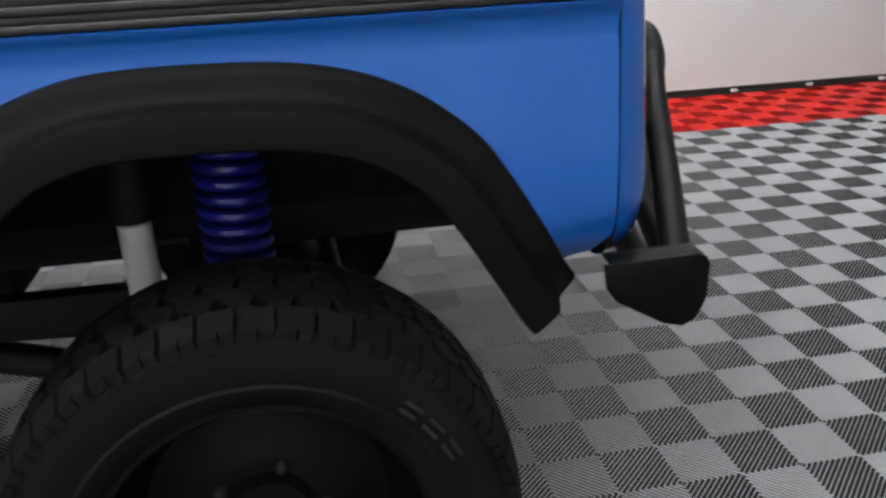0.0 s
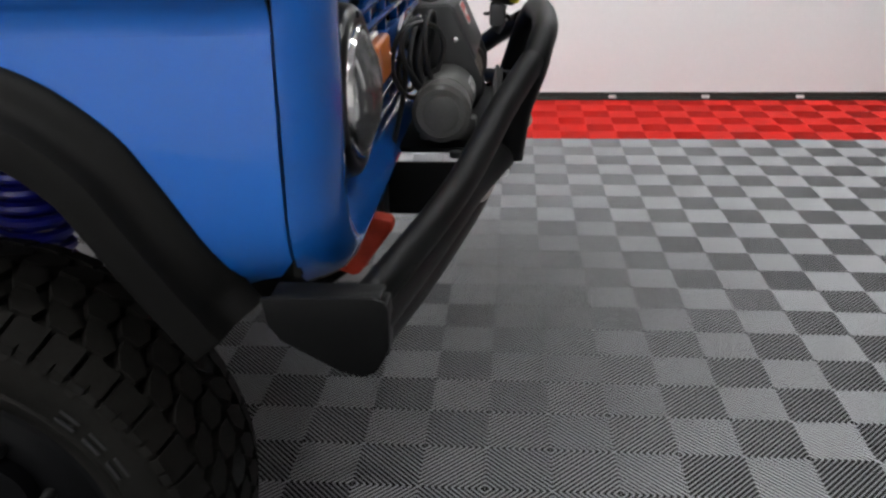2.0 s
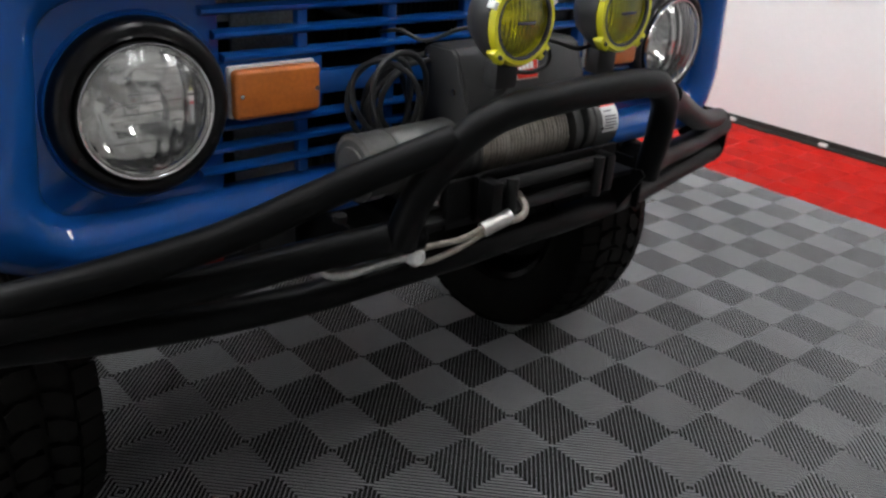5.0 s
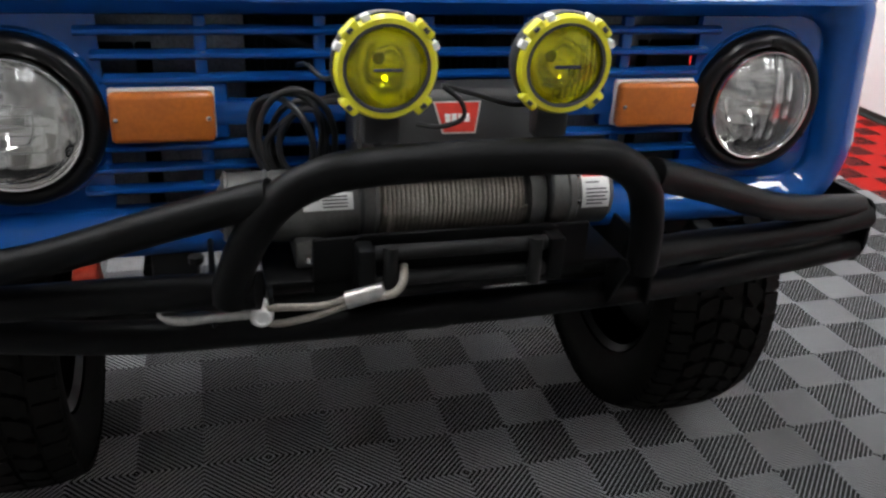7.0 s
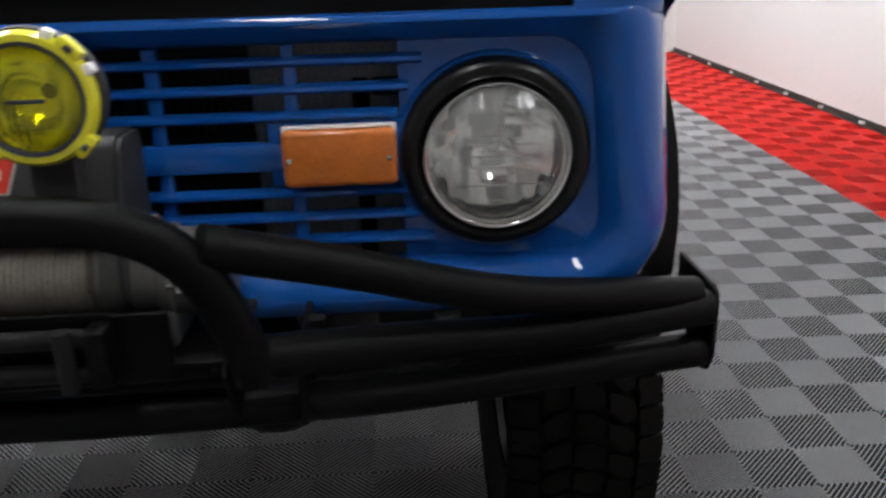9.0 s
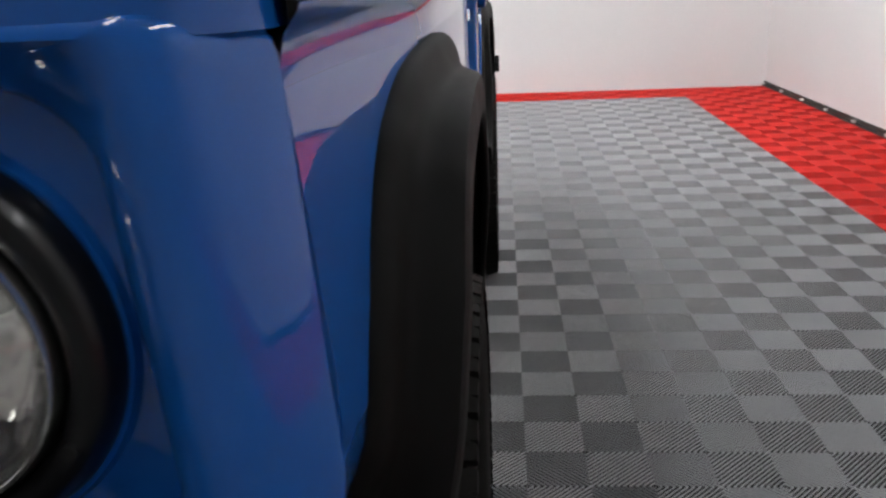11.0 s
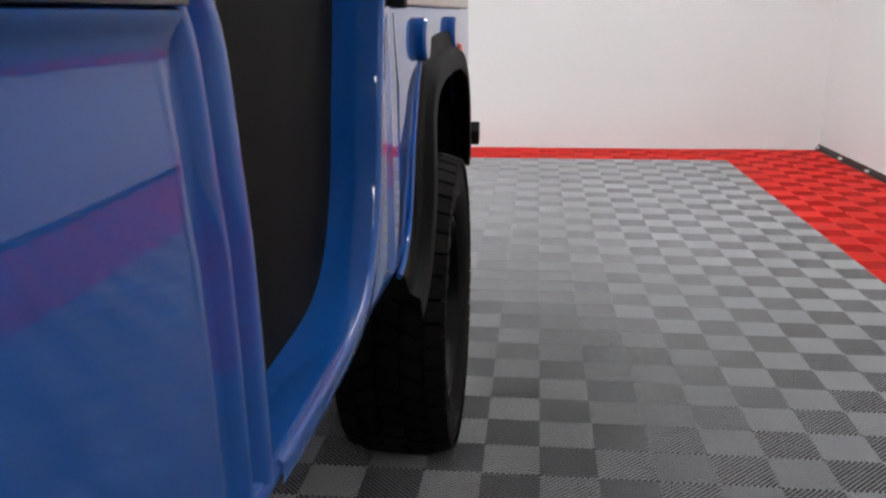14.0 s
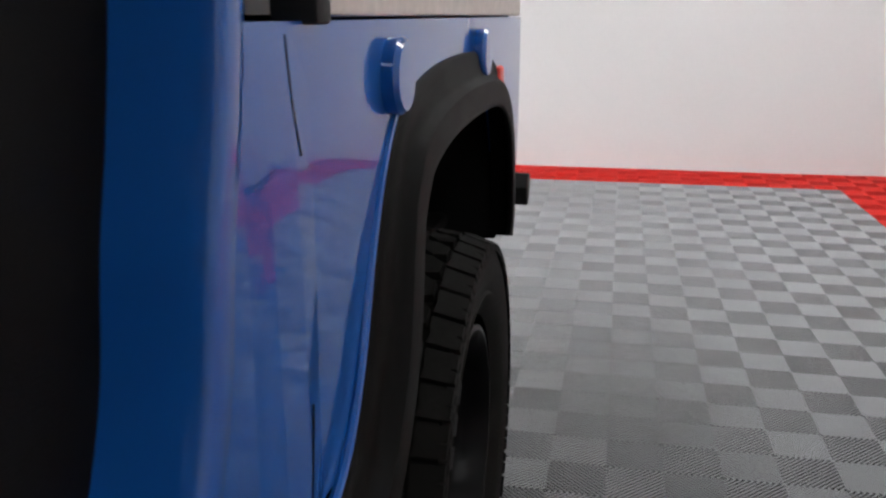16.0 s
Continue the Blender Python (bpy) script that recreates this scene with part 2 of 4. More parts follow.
def tube(points, radius, seg=14, bm=None, closed=False, caps=True):
    """A round bar along a line of points; radius may be a list."""
    own = bmesh.new()
    p = [Vector(q) for q in points]
    rings = []
    normal = None
    for i, q in enumerate(p):
        if closed:
            d = p[(i + 1) % len(p)] - p[i - 1]
        else:
            d = p[min(i + 1, len(p) - 1)] - p[max(i - 1, 0)]
        d.normalize()
        if normal is None:
            normal = d.orthogonal().normalized()
        normal = (normal - d * normal.dot(d)).normalized()
        side = d.cross(normal)
        r = radius[i] if isinstance(radius, (list, tuple)) else radius
        rings.append([own.verts.new(q + (normal * math.cos(a) + side * math.sin(a)) * r) for a in (2 * math.pi * k / seg for k in range(seg))])
    pairs = list(zip(rings, rings[1:])) + ([(rings[-1], rings[0])] if closed else [])
    for r0, r1 in pairs:
        for k in range(seg):
            own.faces.new((r0[k], r0[(k + 1) % seg], r1[(k + 1) % seg], r1[k]))
    if caps and not closed:
        own.faces.new(rings[0][::-1])
        own.faces.new(rings[-1])
    return merged(own, bm)


def lathe(profile, axis="x", centre=(0, 0, 0), seg=48, bm=None):
    """Turns (along, radius) pairs round an axis through the centre."""
    own = bmesh.new()
    rings = []
    for along, r in profile:
        ring = []
        for k in range(seg):
            a = 2 * math.pi * k / seg
            c, s = math.cos(a) * r, math.sin(a) * r
            v = (along, c, s) if axis == "x" else (c, along, s) if axis == "y" else (c, s, along)
            ring.append(own.verts.new(Vector(v) + Vector(centre)))
        rings.append(ring)
    for r0, r1 in zip(rings, rings[1:]):
        for k in range(seg):
            own.faces.new((r0[k], r0[(k + 1) % seg], r1[(k + 1) % seg], r1[k]))
    bmesh.ops.remove_doubles(own, verts=own.verts, dist=1e-6)
    return merged(own, bm)


def slab(outline, plane, a, b, bevel=0.0, bm=None, seg=2):
    """An outline in the plane ('xz', 'yz' or 'xy') pulled from a to b along the third axis."""
    own = bmesh.new()

    def at(u, v, w):
        return (u, w, v) if plane == "xz" else (w, u, v) if plane == "yz" else (u, v, w)

    f = own.faces.new([own.verts.new(at(u, v, a)) for u, v in outline])
    r = bmesh.ops.extrude_face_region(own, geom=[f])
    d = Vector(at(0, 0, b - a))
    bmesh.ops.translate(own, vec=d, verts=[v for v in r["geom"] if isinstance(v, bmesh.types.BMVert)])
    if bevel:
        bmesh.ops.bevel(own, geom=own.edges[:], offset=bevel, segments=seg, profile=0.5, affect="EDGES")
    return merged(own, bm)


def loft(rings, bm=None, closed=True, cap_first=False, cap_last=False):
    """A skin over rings of as many points each."""
    own = bmesh.new()
    vs = [[own.verts.new(q) for q in ring] for ring in rings]
    n = len(vs[0])
    for r0, r1 in zip(vs, vs[1:]):
        for k in range(n if closed else n - 1):
            own.faces.new((r0[k], r0[(k + 1) % n], r1[(k + 1) % n], r1[k]))
    if cap_first:
        own.faces.new(vs[0][::-1])
    if cap_last:
        own.faces.new(vs[-1])
    return merged(own, bm)


def mirrored(bm, side):
    """Flips the mesh to the other side of the car where side is -1."""
    if side < 0:
        bmesh.ops.scale(bm, vec=(1, -1, 1), verts=bm.verts)
    return bm


# ---- room ----
def structure(name, bm, mat, smooth=False):
    return tagged(part(name, bm, mat, smooth=smooth), kind="structure")


structure("wall_side", rbox(X_BACK - 0.3, X_FRONT, Y_SIDE, Y_SIDE + 0.12, -0.05, H_ROOM, 0), WALL)
structure("wall_far", rbox(X_BACK - 0.3, X_FRONT, Y_FAR - 0.12, Y_FAR, -0.05, H_ROOM, 0), WALL)
# closing wall out of view, its grey limits the bounce light
structure("wall_front", rbox(X_FRONT, X_FRONT + 0.12, Y_FAR - 0.12, Y_SIDE + 0.12, -0.05, H_ROOM, 0), FRONT_WALL)
plan = [(X_BACK + 0.02, Y_FAR), (X_BACK + 0.02, 15 * S), (X_BACK - 0.02, Y_SIDE), (X_BACK - 0.3, Y_SIDE), (X_BACK - 0.3, Y_FAR)]
structure("wall_back", slab(plan, "xy", -0.05, H_ROOM), WALL)
structure("ceiling", rbox(X_BACK - 0.3, X_FRONT + 0.1, Y_FAR - 0.1, Y_SIDE + 0.1, H_ROOM, H_ROOM + 0.1, 0), CEIL)
structure("ground", rbox(X_BACK - 0.3, X_FRONT + 0.1, Y_FAR - 0.1, Y_SIDE + 0.1, -0.08, -0.013, 0), SUBFLOOR)

# rubber base strip with white clips
base = rbox(X_BACK - 0.1, X_FRONT, Y_SIDE - 0.012, Y_SIDE - 0.001, -0.01, 0.045, 0.003)
rbox(X_BACK - 0.1, X_FRONT, Y_SIDE - 0.03, Y_SIDE - 0.002, -0.012, 0.014, 0.004, bm=base)
baseboard = structure("baseboard", base, BASE)
for k in range(-16, 9):
    x = 0.515 + 0.575 * k
    part("clip", rbox(x - 0.025, x + 0.02, Y_SIDE - 0.034, Y_SIDE - 0.008, 0.012, 0.03, 0.003), WHITE_PAINT, baseboard)

# added ceiling lights, all out of view, spaced to brighten car, walls and floor
fix = new("ceiling_light")
part("frame", rbox(-1.23, 1.23, -0.17, 0.17, 0.02, 0.08, 0.006), WHITE_PAINT, fix)
part("diffuser", rbox(-1.20, 1.20, -0.145, 0.145, -0.005, 0.03, 0.01), TUBE, fix)
fix.matrix_basis = pose(-6.2, -2.6, H_ROOM - 0.08)
tagged(fix, "long white ceiling light added out of view, switched on", "ceiling light", "ceiling lights")
for x, y in ((-6.2, 2.4), (-3.6, -2.6), (-3.6, 0.0), (-3.6, 2.4), (-1.0, -2.6), (-1.0, 0.0), (0.9, 2.4), (0.75, 0.0), (-6.2, 0.0), (-1.0, -4.2), (-1.6, -3.4), (-3.6, -4.2), (-6.2, -4.2), (-1.6, -1.7)):
    copy_thing(fix, pose(x, y, H_ROOM - 0.08))

# ---- the car ----
car = new("off_road_car")
car.matrix_basis = pose(-0.90, -0.06, 0)
tagged(car, "blue two-door off-road car with black winch bumper and wide black flares", "car")
WHEELBASE = 2.337


def group_part(name, parent=None, label=""):
    ob = new(name)
    ob.parent = parent or car
    if label:
        ob["label"] = label
    return ob


def rounded_rect(x, hw, z0, z1, r_low, r_top, n=8):
    """Points of a rounded rectangle across the car at x."""
    pts = []
    for cy, cz, r, a0 in ((hw - r_top, z1 - r_top, r_top, 0), (-hw + r_top, z1 - r_top, r_top, 90), (-hw + r_low, z0 + r_low, r_low, 180), (hw - r_low, z0 + r_low, r_low, 270)):
        for k in range(n + 1):
            a = radians(a0 + 90 * k / n)
            pts.append((x, cy + r * math.cos(a), cz + r * math.sin(a)))
    return pts


# nose: the pressed surround of the grille
rings = [rounded_rect(0.5325, 0.8570, 0.758, 1.166, 0.127, 0.03), rounded_rect(0.540, 0.8555, 0.760, 1.166, 0.128, 0.03), rounded_rect(0.555, 0.850, 0.764, 1.166, 0.125, 0.03), rounded_rect(0.575, 0.838, 0.770, 1.166, 0.13, 0.03),
         rounded_rect(0.585, 0.820, 0.779, 1.164, 0.13, 0.02), rounded_rect(0.590, 0.797, 0.791, 1.160, 0.12, 0.02), rounded_rect(0.591, 0.782, 0.799, 1.154, 0.11, 0.02),
         rounded_rect(0.581, 0.758, 0.818, 1.148, 0.08, 0.03), rounded_rect(0.563, 0.739, 0.836, 1.134, 0.06, 0.05), rounded_rect(0.552, 0.733, 0.841, 1.128, 0.05, 0.055), rounded_rect(0.535, 0.733, 0.841, 1.128, 0.05, 0.055)]
rings = [[(x, y - math.copysign((0.09 + 0.06 * min(1.0, max(0.0, (x - 0.5325) / 0.04))) * max(0.0, min(z, 1.2) - 0.95), y), z) for x, y, z in r] for r in rings]
rings = [[(x, y - 0.026 * min(1.0, max(0.0, (y - 0.735) / 0.09)), z) for x, y, z in r] for r in rings]
part("grille_surround", loft(rings), PAINT, car, angle=50)
# upper nose and bonnet
nose = [(0.50, 0.838), (0.5325, 0.838), (0.555, 0.828), (0.573, 0.810), (0.583, 0.790), (0.588, 0.767), (0.589, 0.685), (0.50, 0.685)]
for sgn in (-1, 1):
    part("fender_top", slab([(x, (y - 0.026 * (sgn > 0 and y > 0.75)) * sgn) for x, y in nose], "xy", 1.153, 1.21), PAINT, car)
part("hood_gap", rbox(0.50, 0.580, -0.684, 0.684, 1.150, 1.199, 0.003), INNER, car)
part("hood", loft([[(0.590 - o, -0.80, z), (0.592 - o, 0.80, z), (-0.42, 0.80, z2), (-0.42, -0.80, z2)] for o, z, z2 in ((0, 1.199, 1.22), (0, 1.225, 1.25), (0.02, 1.25, 1.275), (0.08, 1.265, 1.29))], cap_first=True, cap_last=True), PAINT, car)


def taper(x, sgn):
    """The body narrows a little towards the nose on the side away from the winch motor."""
    u = min(1.0, max(0.0, x / 0.5))
    return 0.028 * u * u * (3 - 2 * u) if sgn > 0 else 0.0


def tuck(x, z):
    """How far the fender's skin lies in from the flat of the side near the nose."""
    lean = 0.09 * max(0.0, z - 0.95) * min(1.0, max(0.0, (x - 0.1) / 0.43))
    low = min(0.11, max(0.0, 0.885 - z))
    return lean + (0.125 - math.sqrt(0.125 ** 2 - low ** 2)) * min(1.0, max(0.0, (x - 0.36) / 0.12))


def side_panel(sgn):
    """Front fender, cowl panel, rocker and rear quarter of one side."""
    holder = group_part("body_side")
    y_out, y_in = 0.858, 0.835
    dz = 0.0 if sgn > 0 else -0.017

    def arch(cx, pts):
        return [(cx + px, pz) for px, pz in pts]

    front = arch(0, [(0.45, 0.775), (0.36, 0.88), (0.28, 0.97), (0.18, 1.035), (0.05, 1.055), (-0.10, 1.053), (-0.24, 1.012), (-0.355, 0.915), (-0.42, 0.80), (-0.437, 0.735)])
    fender = [(0.529, 1.121 + dz), (0.529, 0.90), (0.529, 0.825), (0.505, 0.792), (0.48, 0.782)] + front + [(-0.70, 0.735), (-0.745, 0.80), (-0.70, 1.121 + dz)]
    skin = slab(fender, "xz", y_in, y_out)
    for at, axis in [((0, 0, z), (0, 0, 1)) for z in (0.80, 0.82, 0.84, 0.86, 0.885, 0.95, 1.05)] + [((x, 0, 0), (1, 0, 0)) for x in (0.1, 0.2, 0.3, 0.36, 0.42, 0.48)]:
        bmesh.ops.bisect_plane(skin, geom=skin.verts[:] + skin.edges[:] + skin.faces[:], plane_co=at, plane_no=axis)
    for v in skin.verts:
        v.co.y -= tuck(v.co.x, v.co.z) + taper(v.co.x, sgn)
    part("front_fender", mirrored(skin, sgn), PAINT, holder)
    # the fender's shoulder is coved out to the trim strip
    cove = [(0.858, 1.121), (0.8582, 1.132), (0.8592, 1.140), (0.8615, 1.148), (0.8655, 1.1555), (0.870, 1.161), (0.8715, 1.1655), (0.867, 1.1675), (0.855, 1.169), (0.855, 1.30), (0.83, 1.31)]
    rows = [[(x, y - tuck(x, 1.136) - taper(x, sgn), z + (dz if z < 1.2 else 0)) for y, z in cove] for x in (0.529, 0.48, 0.42, 0.36, 0.3, 0.2, 0.1, 0.0, -0.30, -0.708)]
    part("fender_shoulder", mirrored(loft(rows, closed=False), sgn), PAINT, holder, angle=60)
    part("fender_seam", mirrored(rbox(0.527, 0.536, 0.76, 0.834 - taper(0.5, sgn), 0.80, 1.165, 0.0), sgn), INNER, holder)
    # pressed channel and front door post
    ring = [(0.016, 0.8584), (0.004, 0.8588), (-0.003, 0.857), (-0.010, 0.849), (-0.022, 0.843), (-0.040, 0.843), (-0.050, 0.848), (-0.060, 0.856), (-0.072, 0.858), (-0.082, 0.854), (-0.090, 0.845), (-0.098, 0.842), (-0.106, 0.847), (-0.114, 0.856), (-0.135, 0.859), (-0.150, 0.855), (-0.158, 0.845), (-0.160, 0.80)]
    rows = []
    for z, x0 in ((0.735, -0.745), (0.80, -0.742), (0.90, -0.738), (0.98, -0.732), (1.05, -0.718), (1.10, -0.710), (1.137, -0.702), (1.155, -0.695), (1.175, -0.682), (1.20, -0.66), (1.32, -0.62)):
        rows.append([(x0 + px * 0.82, py, z) for px, py in ring])
    part("door_post", mirrored(loft(rows, closed=False), sgn), PAINT, holder, angle=60)
    # doorway sill and rear post, a wide rolled edge
    path = smooth_path([(-1.50, 1.34, 0), (-1.491, 1.20, 0), (-1.471, 1.10, 0), (-1.452, 1.03, 0), (-1.432, 0.93, 0), (-1.39, 0.84, 0), (-1.325, 0.778, 0), (-1.24, 0.753, 0), (-1.10, 0.746, 0), (-0.95, 0.745, 0), (-0.88, 0.748, 0)], 6)
    rows = []
    for i, q in enumerate(path):
        d = (path[min(i + 1, len(path) - 1)] - path[max(i - 1, 0)]).normalized()
        nx, nz = -d.y, d.x      # towards the doorway
        if nx * (-1.1 - q.x) + nz * (1.1 - q.y) < 0:
            nx, nz = -nx, -nz
        rows.append([(q.x - nx * s, y, q.y - nz * s) for s, y in ((0.034, 0.8575), (0.03, 0.8600), (0.008, 0.8605), (0.003, 0.8595), (0.0, 0.857), (-0.002, 0.852), (-0.006, 0.82), (-0.010, 0.772))])
    part("doorway_edge", mirrored(loft(rows, closed=False), sgn), PAINT, holder, angle=60)
    part("rocker", mirrored(rbox(-1.62, -0.66, 0.80, 0.8575, 0.722, 0.752, 0.01), sgn), PAINT, holder)
    part("door_panel", mirrored(rbox(-1.62, -0.84, 0.745, 0.784, 0.73, 1.42, 0.008), sgn), VINYL, holder, "black vinyl panel filling the doorway")
    # rear quarter
    c = -WHEELBASE
    arch_r = [(c + px, pz) for px, pz in [(0.60, 0.73), (0.54, 0.82), (0.49, 0.93), (0.43, 1.02), (0.36, 1.06), (0.20, 1.09), (-0.18, 1.09), (-0.32, 1.06), (-0.40, 1.0), (-0.46, 0.90), (-0.50, 0.76)]]
    quarter = [(-1.518, 1.175), (-1.482, 1.05), (-1.462, 0.93), (-1.42, 0.84), (-1.38, 0.75)] + arch_r + [(-3.10, 0.76), (-3.14, 0.82), (-3.14, 1.175)]
    skin = slab(quarter, "xz", y_in, y_out)
    for at, axis in [((0, 0, z), (0, 0, 1)) for z in (0.80, 0.88, 0.96, 1.04, 1.12)] + [((x, 0, 0), (1, 0, 0)) for x in (-1.505, -1.545, -1.60, -1.64, -1.70, -2.0, -2.4, -2.8)]:
        bmesh.ops.bisect_plane(skin, geom=skin.verts[:] + skin.edges[:] + skin.faces[:], plane_co=at, plane_no=axis)
    for v in skin.verts:
        u = min(max((-1.505 - v.co.x) / 0.04, 0.0), 1.0) * min(max((v.co.x + 1.64) / 0.04, 0.0), 1.0)
        v.co.y -= -0.007 * u * max(0.0, 1.16 - v.co.z) / 0.4 + 0.004 * max(0.0, 1.0 - v.co.z) / 0.25
    part("rear_quarter", mirrored(skin, sgn), PAINT, holder, smooth=False)
    for line in ([(-1.592, 1.165), (-1.60, 1.11), (-1.612, 1.07)], [(-1.610, 0.85), (-1.596, 0.765)]):
        seam = [(x, 0.8572 + 0.007 * max(0.0, 1.16 - z) / 0.4 - 0.004 * max(0.0, 1.0 - z) / 0.25, z) for x, z in line]
        part("quarter_seam", mirrored(tube(smooth_path(seam, 5), 0.0018, 6), sgn), INNER, holder)
    for x in (-1.896, -2.493):
        part("filler_cap" if x < -2 else "side_marker", mirrored(lathe([(0.855, 0.0), (0.855, 0.042), (0.872, 0.043), (0.878, 0.038), (0.879, 0.0)], "y", (x, 0, 1.114), 28), sgn), PAINT, holder, "round blue blanking disc")
    # black strip with fine grooves along the side
    strip = bmesh.new()
    for y1, z0, z1, r in ((0.874, 1.168, 1.178, 0.003), (0.869, 1.178, 1.188, 0.002), (0.876, 1.188, 1.199, 0.003), (0.867, 1.199, 1.219, 0.002)):
        rbox(-0.715, 0.50, 0.852, y1, z0, z1, r, bm=strip)
    for at in (0.0, 0.1, 0.2, 0.3, 0.4):
        bmesh.ops.bisect_plane(strip, geom=strip.verts[:] + strip.edges[:] + strip.faces[:], plane_co=(at, 0, 0), plane_no=(1, 0, 0))
    for v in strip.verts:
        v.co.y -= taper(v.co.x, sgn) + tuck(v.co.x, 1.136)
        v.co.z += dz
    part("trim_strip", mirrored(strip, sgn), MOULD, holder, "black grooved trim strip")
    part("quarter_top", mirrored(rbox(-3.13, -1.64, 0.80, 0.858, 1.178, 1.30, 0.006), sgn), CREAM, holder, "cream soft top base")
    part("top_clamp", mirrored(rbox(-1.665, -1.63, 0.83, 0.872, 1.172, 1.21, 0.004), sgn), CHASSIS, holder)
    return holder


for sgn in (1, -1):
    side_panel(sgn)

# soft top over the cabin and the bed, unseen, added to block light from behind
top = loft([rounded_rect(x, 0.80 - inset, 1.29, z1, 0.04, 0.10) for x, inset, z1 in ((-3.10, 0.06, 1.74), (-3.04, 0.03, 1.80), (-2.2, 0.03, 1.85), (-1.2, 0.03, 1.85), (-0.84, 0.04, 1.82), (-0.66, 0.10, 1.42))], cap_first=True, cap_last=True)
part("soft_top", top, CREAM, car, "cream fabric soft top", angle=60)

# cabin block that closes the body: floor pan, bulkheads, dash and rear deck
for name, piece in (("floor_pan", (-3.12, -0.52, -0.74, 0.74, 0.715, 0.745, 0.01)), ("bulkhead", (-0.70, -0.62, -0.83, 0.83, 0.746, 1.338, 0.01)), ("rear_panel", (-3.13, -3.08, -0.83, 0.83, 0.746, 1.30, 0.01)), ("cabin_deck", (-3.10, -0.68, -0.83, 0.83, 1.34, 1.40, 0.03))):
    part(name, rbox(*piece), VINYL, car)
for y0, y1 in ((-0.80, -0.525), (0.525, 0.80)):
    part("inner_fender", rbox(0.44, 0.478, y0, y1, 0.79, 1.30, 0.01), INNER, car)
part("engine_bay_wall", rbox(0.33, 0.36, -0.39, 0.39, 0.74, 1.19, 0.01), INNER, car)


def flare(cx, pts, sgn, wide=0.0):
    """A wide two-stepped plastic arch: its section runs along the line where it meets the body, a little slimmer at both ends."""
    path = smooth_path([(cx + px, pz, 0) for px, pz in pts], 6)
    hub = Vector((cx, 0.55, 0))
    rows = []
    section = [(0.0, -0.004), (0.0, 0.004), (0.003, 0.009), (0.008, 0.013), (0.016, 0.016), (0.026, 0.018), (0.034, 0.0205), (0.040, 0.025), (0.044, 0.033), (0.047, 0.042), (0.051, 0.048), (0.060, 0.050), (0.090, 0.051), (0.096, 0.050), (0.099, 0.046), (0.098, 0.040), (0.07, 0.03), (0.055, -0.015)]
    last = len(path) - 1
    for i, q in enumerate(path):
        d = (path[min(i + 1, last)] - path[max(i - 1, 0)]).normalized()
        nrm = Vector((-d.y, d.x, 0))
        if nrm.dot(hub - q) < 0:
            nrm = -nrm
        u = min(i, last - i) / last
        f = min(1.0, 0.72 + 1.6 * u) * (1 + wide / 0.048 * min(1.0, 3 * u))
        inset = min(0.03, tuck(q.x, q.y)) + taper(q.x, sgn) if cx == 0 else 0
        rows.append([(q.x + nrm.x * s, 0.857 - inset * min(1.0, max(0.0, 1.15 - y / 0.05)) + y * (f if y > 0 else 1), q.y + nrm.y * s) for s, y in section])
    return mirrored(loft(rows, closed=True, cap_first=True, cap_last=True), sgn)


ARCH_TAIL = [(-0.24, 1.068), (-0.29, 1.035), (-0.34, 0.99), (-0.40, 0.915), (-0.435, 0.85), (-0.462, 0.78), (-0.474, 0.72), (-0.480, 0.668)]
FRONT_ARCH = {
    -1: [(0.480, 0.764), (0.466, 0.783), (0.438, 0.831), (0.409, 0.881), (0.376, 0.935), (0.340, 0.985), (0.287, 1.031), (0.235, 1.062), (0.17, 1.086), (0.09, 1.100), (0.0, 1.104), (-0.095, 1.103), (-0.165, 1.094)] + ARCH_TAIL,
    1: [(0.482, 0.752), (0.476, 0.79), (0.455, 0.852), (0.425, 0.922), (0.385, 0.99), (0.335, 1.047), (0.287, 1.077), (0.235, 1.098), (0.17, 1.111), (0.09, 1.117), (0.0, 1.115), (-0.10, 1.107), (-0.175, 1.092)] + ARCH_TAIL,
}
REAR_ARCH = [(0.72, 0.705), (0.66, 0.72), (0.61, 0.755), (0.565, 0.82), (0.53, 0.90), (0.505, 0.95), (0.478, 0.995), (0.44, 1.04), (0.395, 1.075), (0.31, 1.10), (0.18, 1.115), (0.0, 1.12), (-0.20, 1.115), (-0.33, 1.09), (-0.42, 1.03), (-0.47, 0.93), (-0.50, 0.83), (-0.51, 0.74), (-0.50, 0.69)]
for sgn in (1, -1):
    part("fender_flare", flare(0, FRONT_ARCH[sgn], sgn), FLARE, car, "matt black plastic wheel arch flare", angle=35)
    part("fender_flare", flare(-WHEELBASE, REAR_ARCH, sgn, -0.018), FLARE, car, "matt black plastic wheel arch flare", angle=35)
    lip = [(-WHEELBASE + px * 1.025, 0.8575, 0.55 + (pz - 0.55) * 1.02) for px, pz in REAR_ARCH[:9]]
    part("arch_lip", mirrored(tube(smooth_path(lip, 5), 0.006, 8), sgn), PAINT, car)


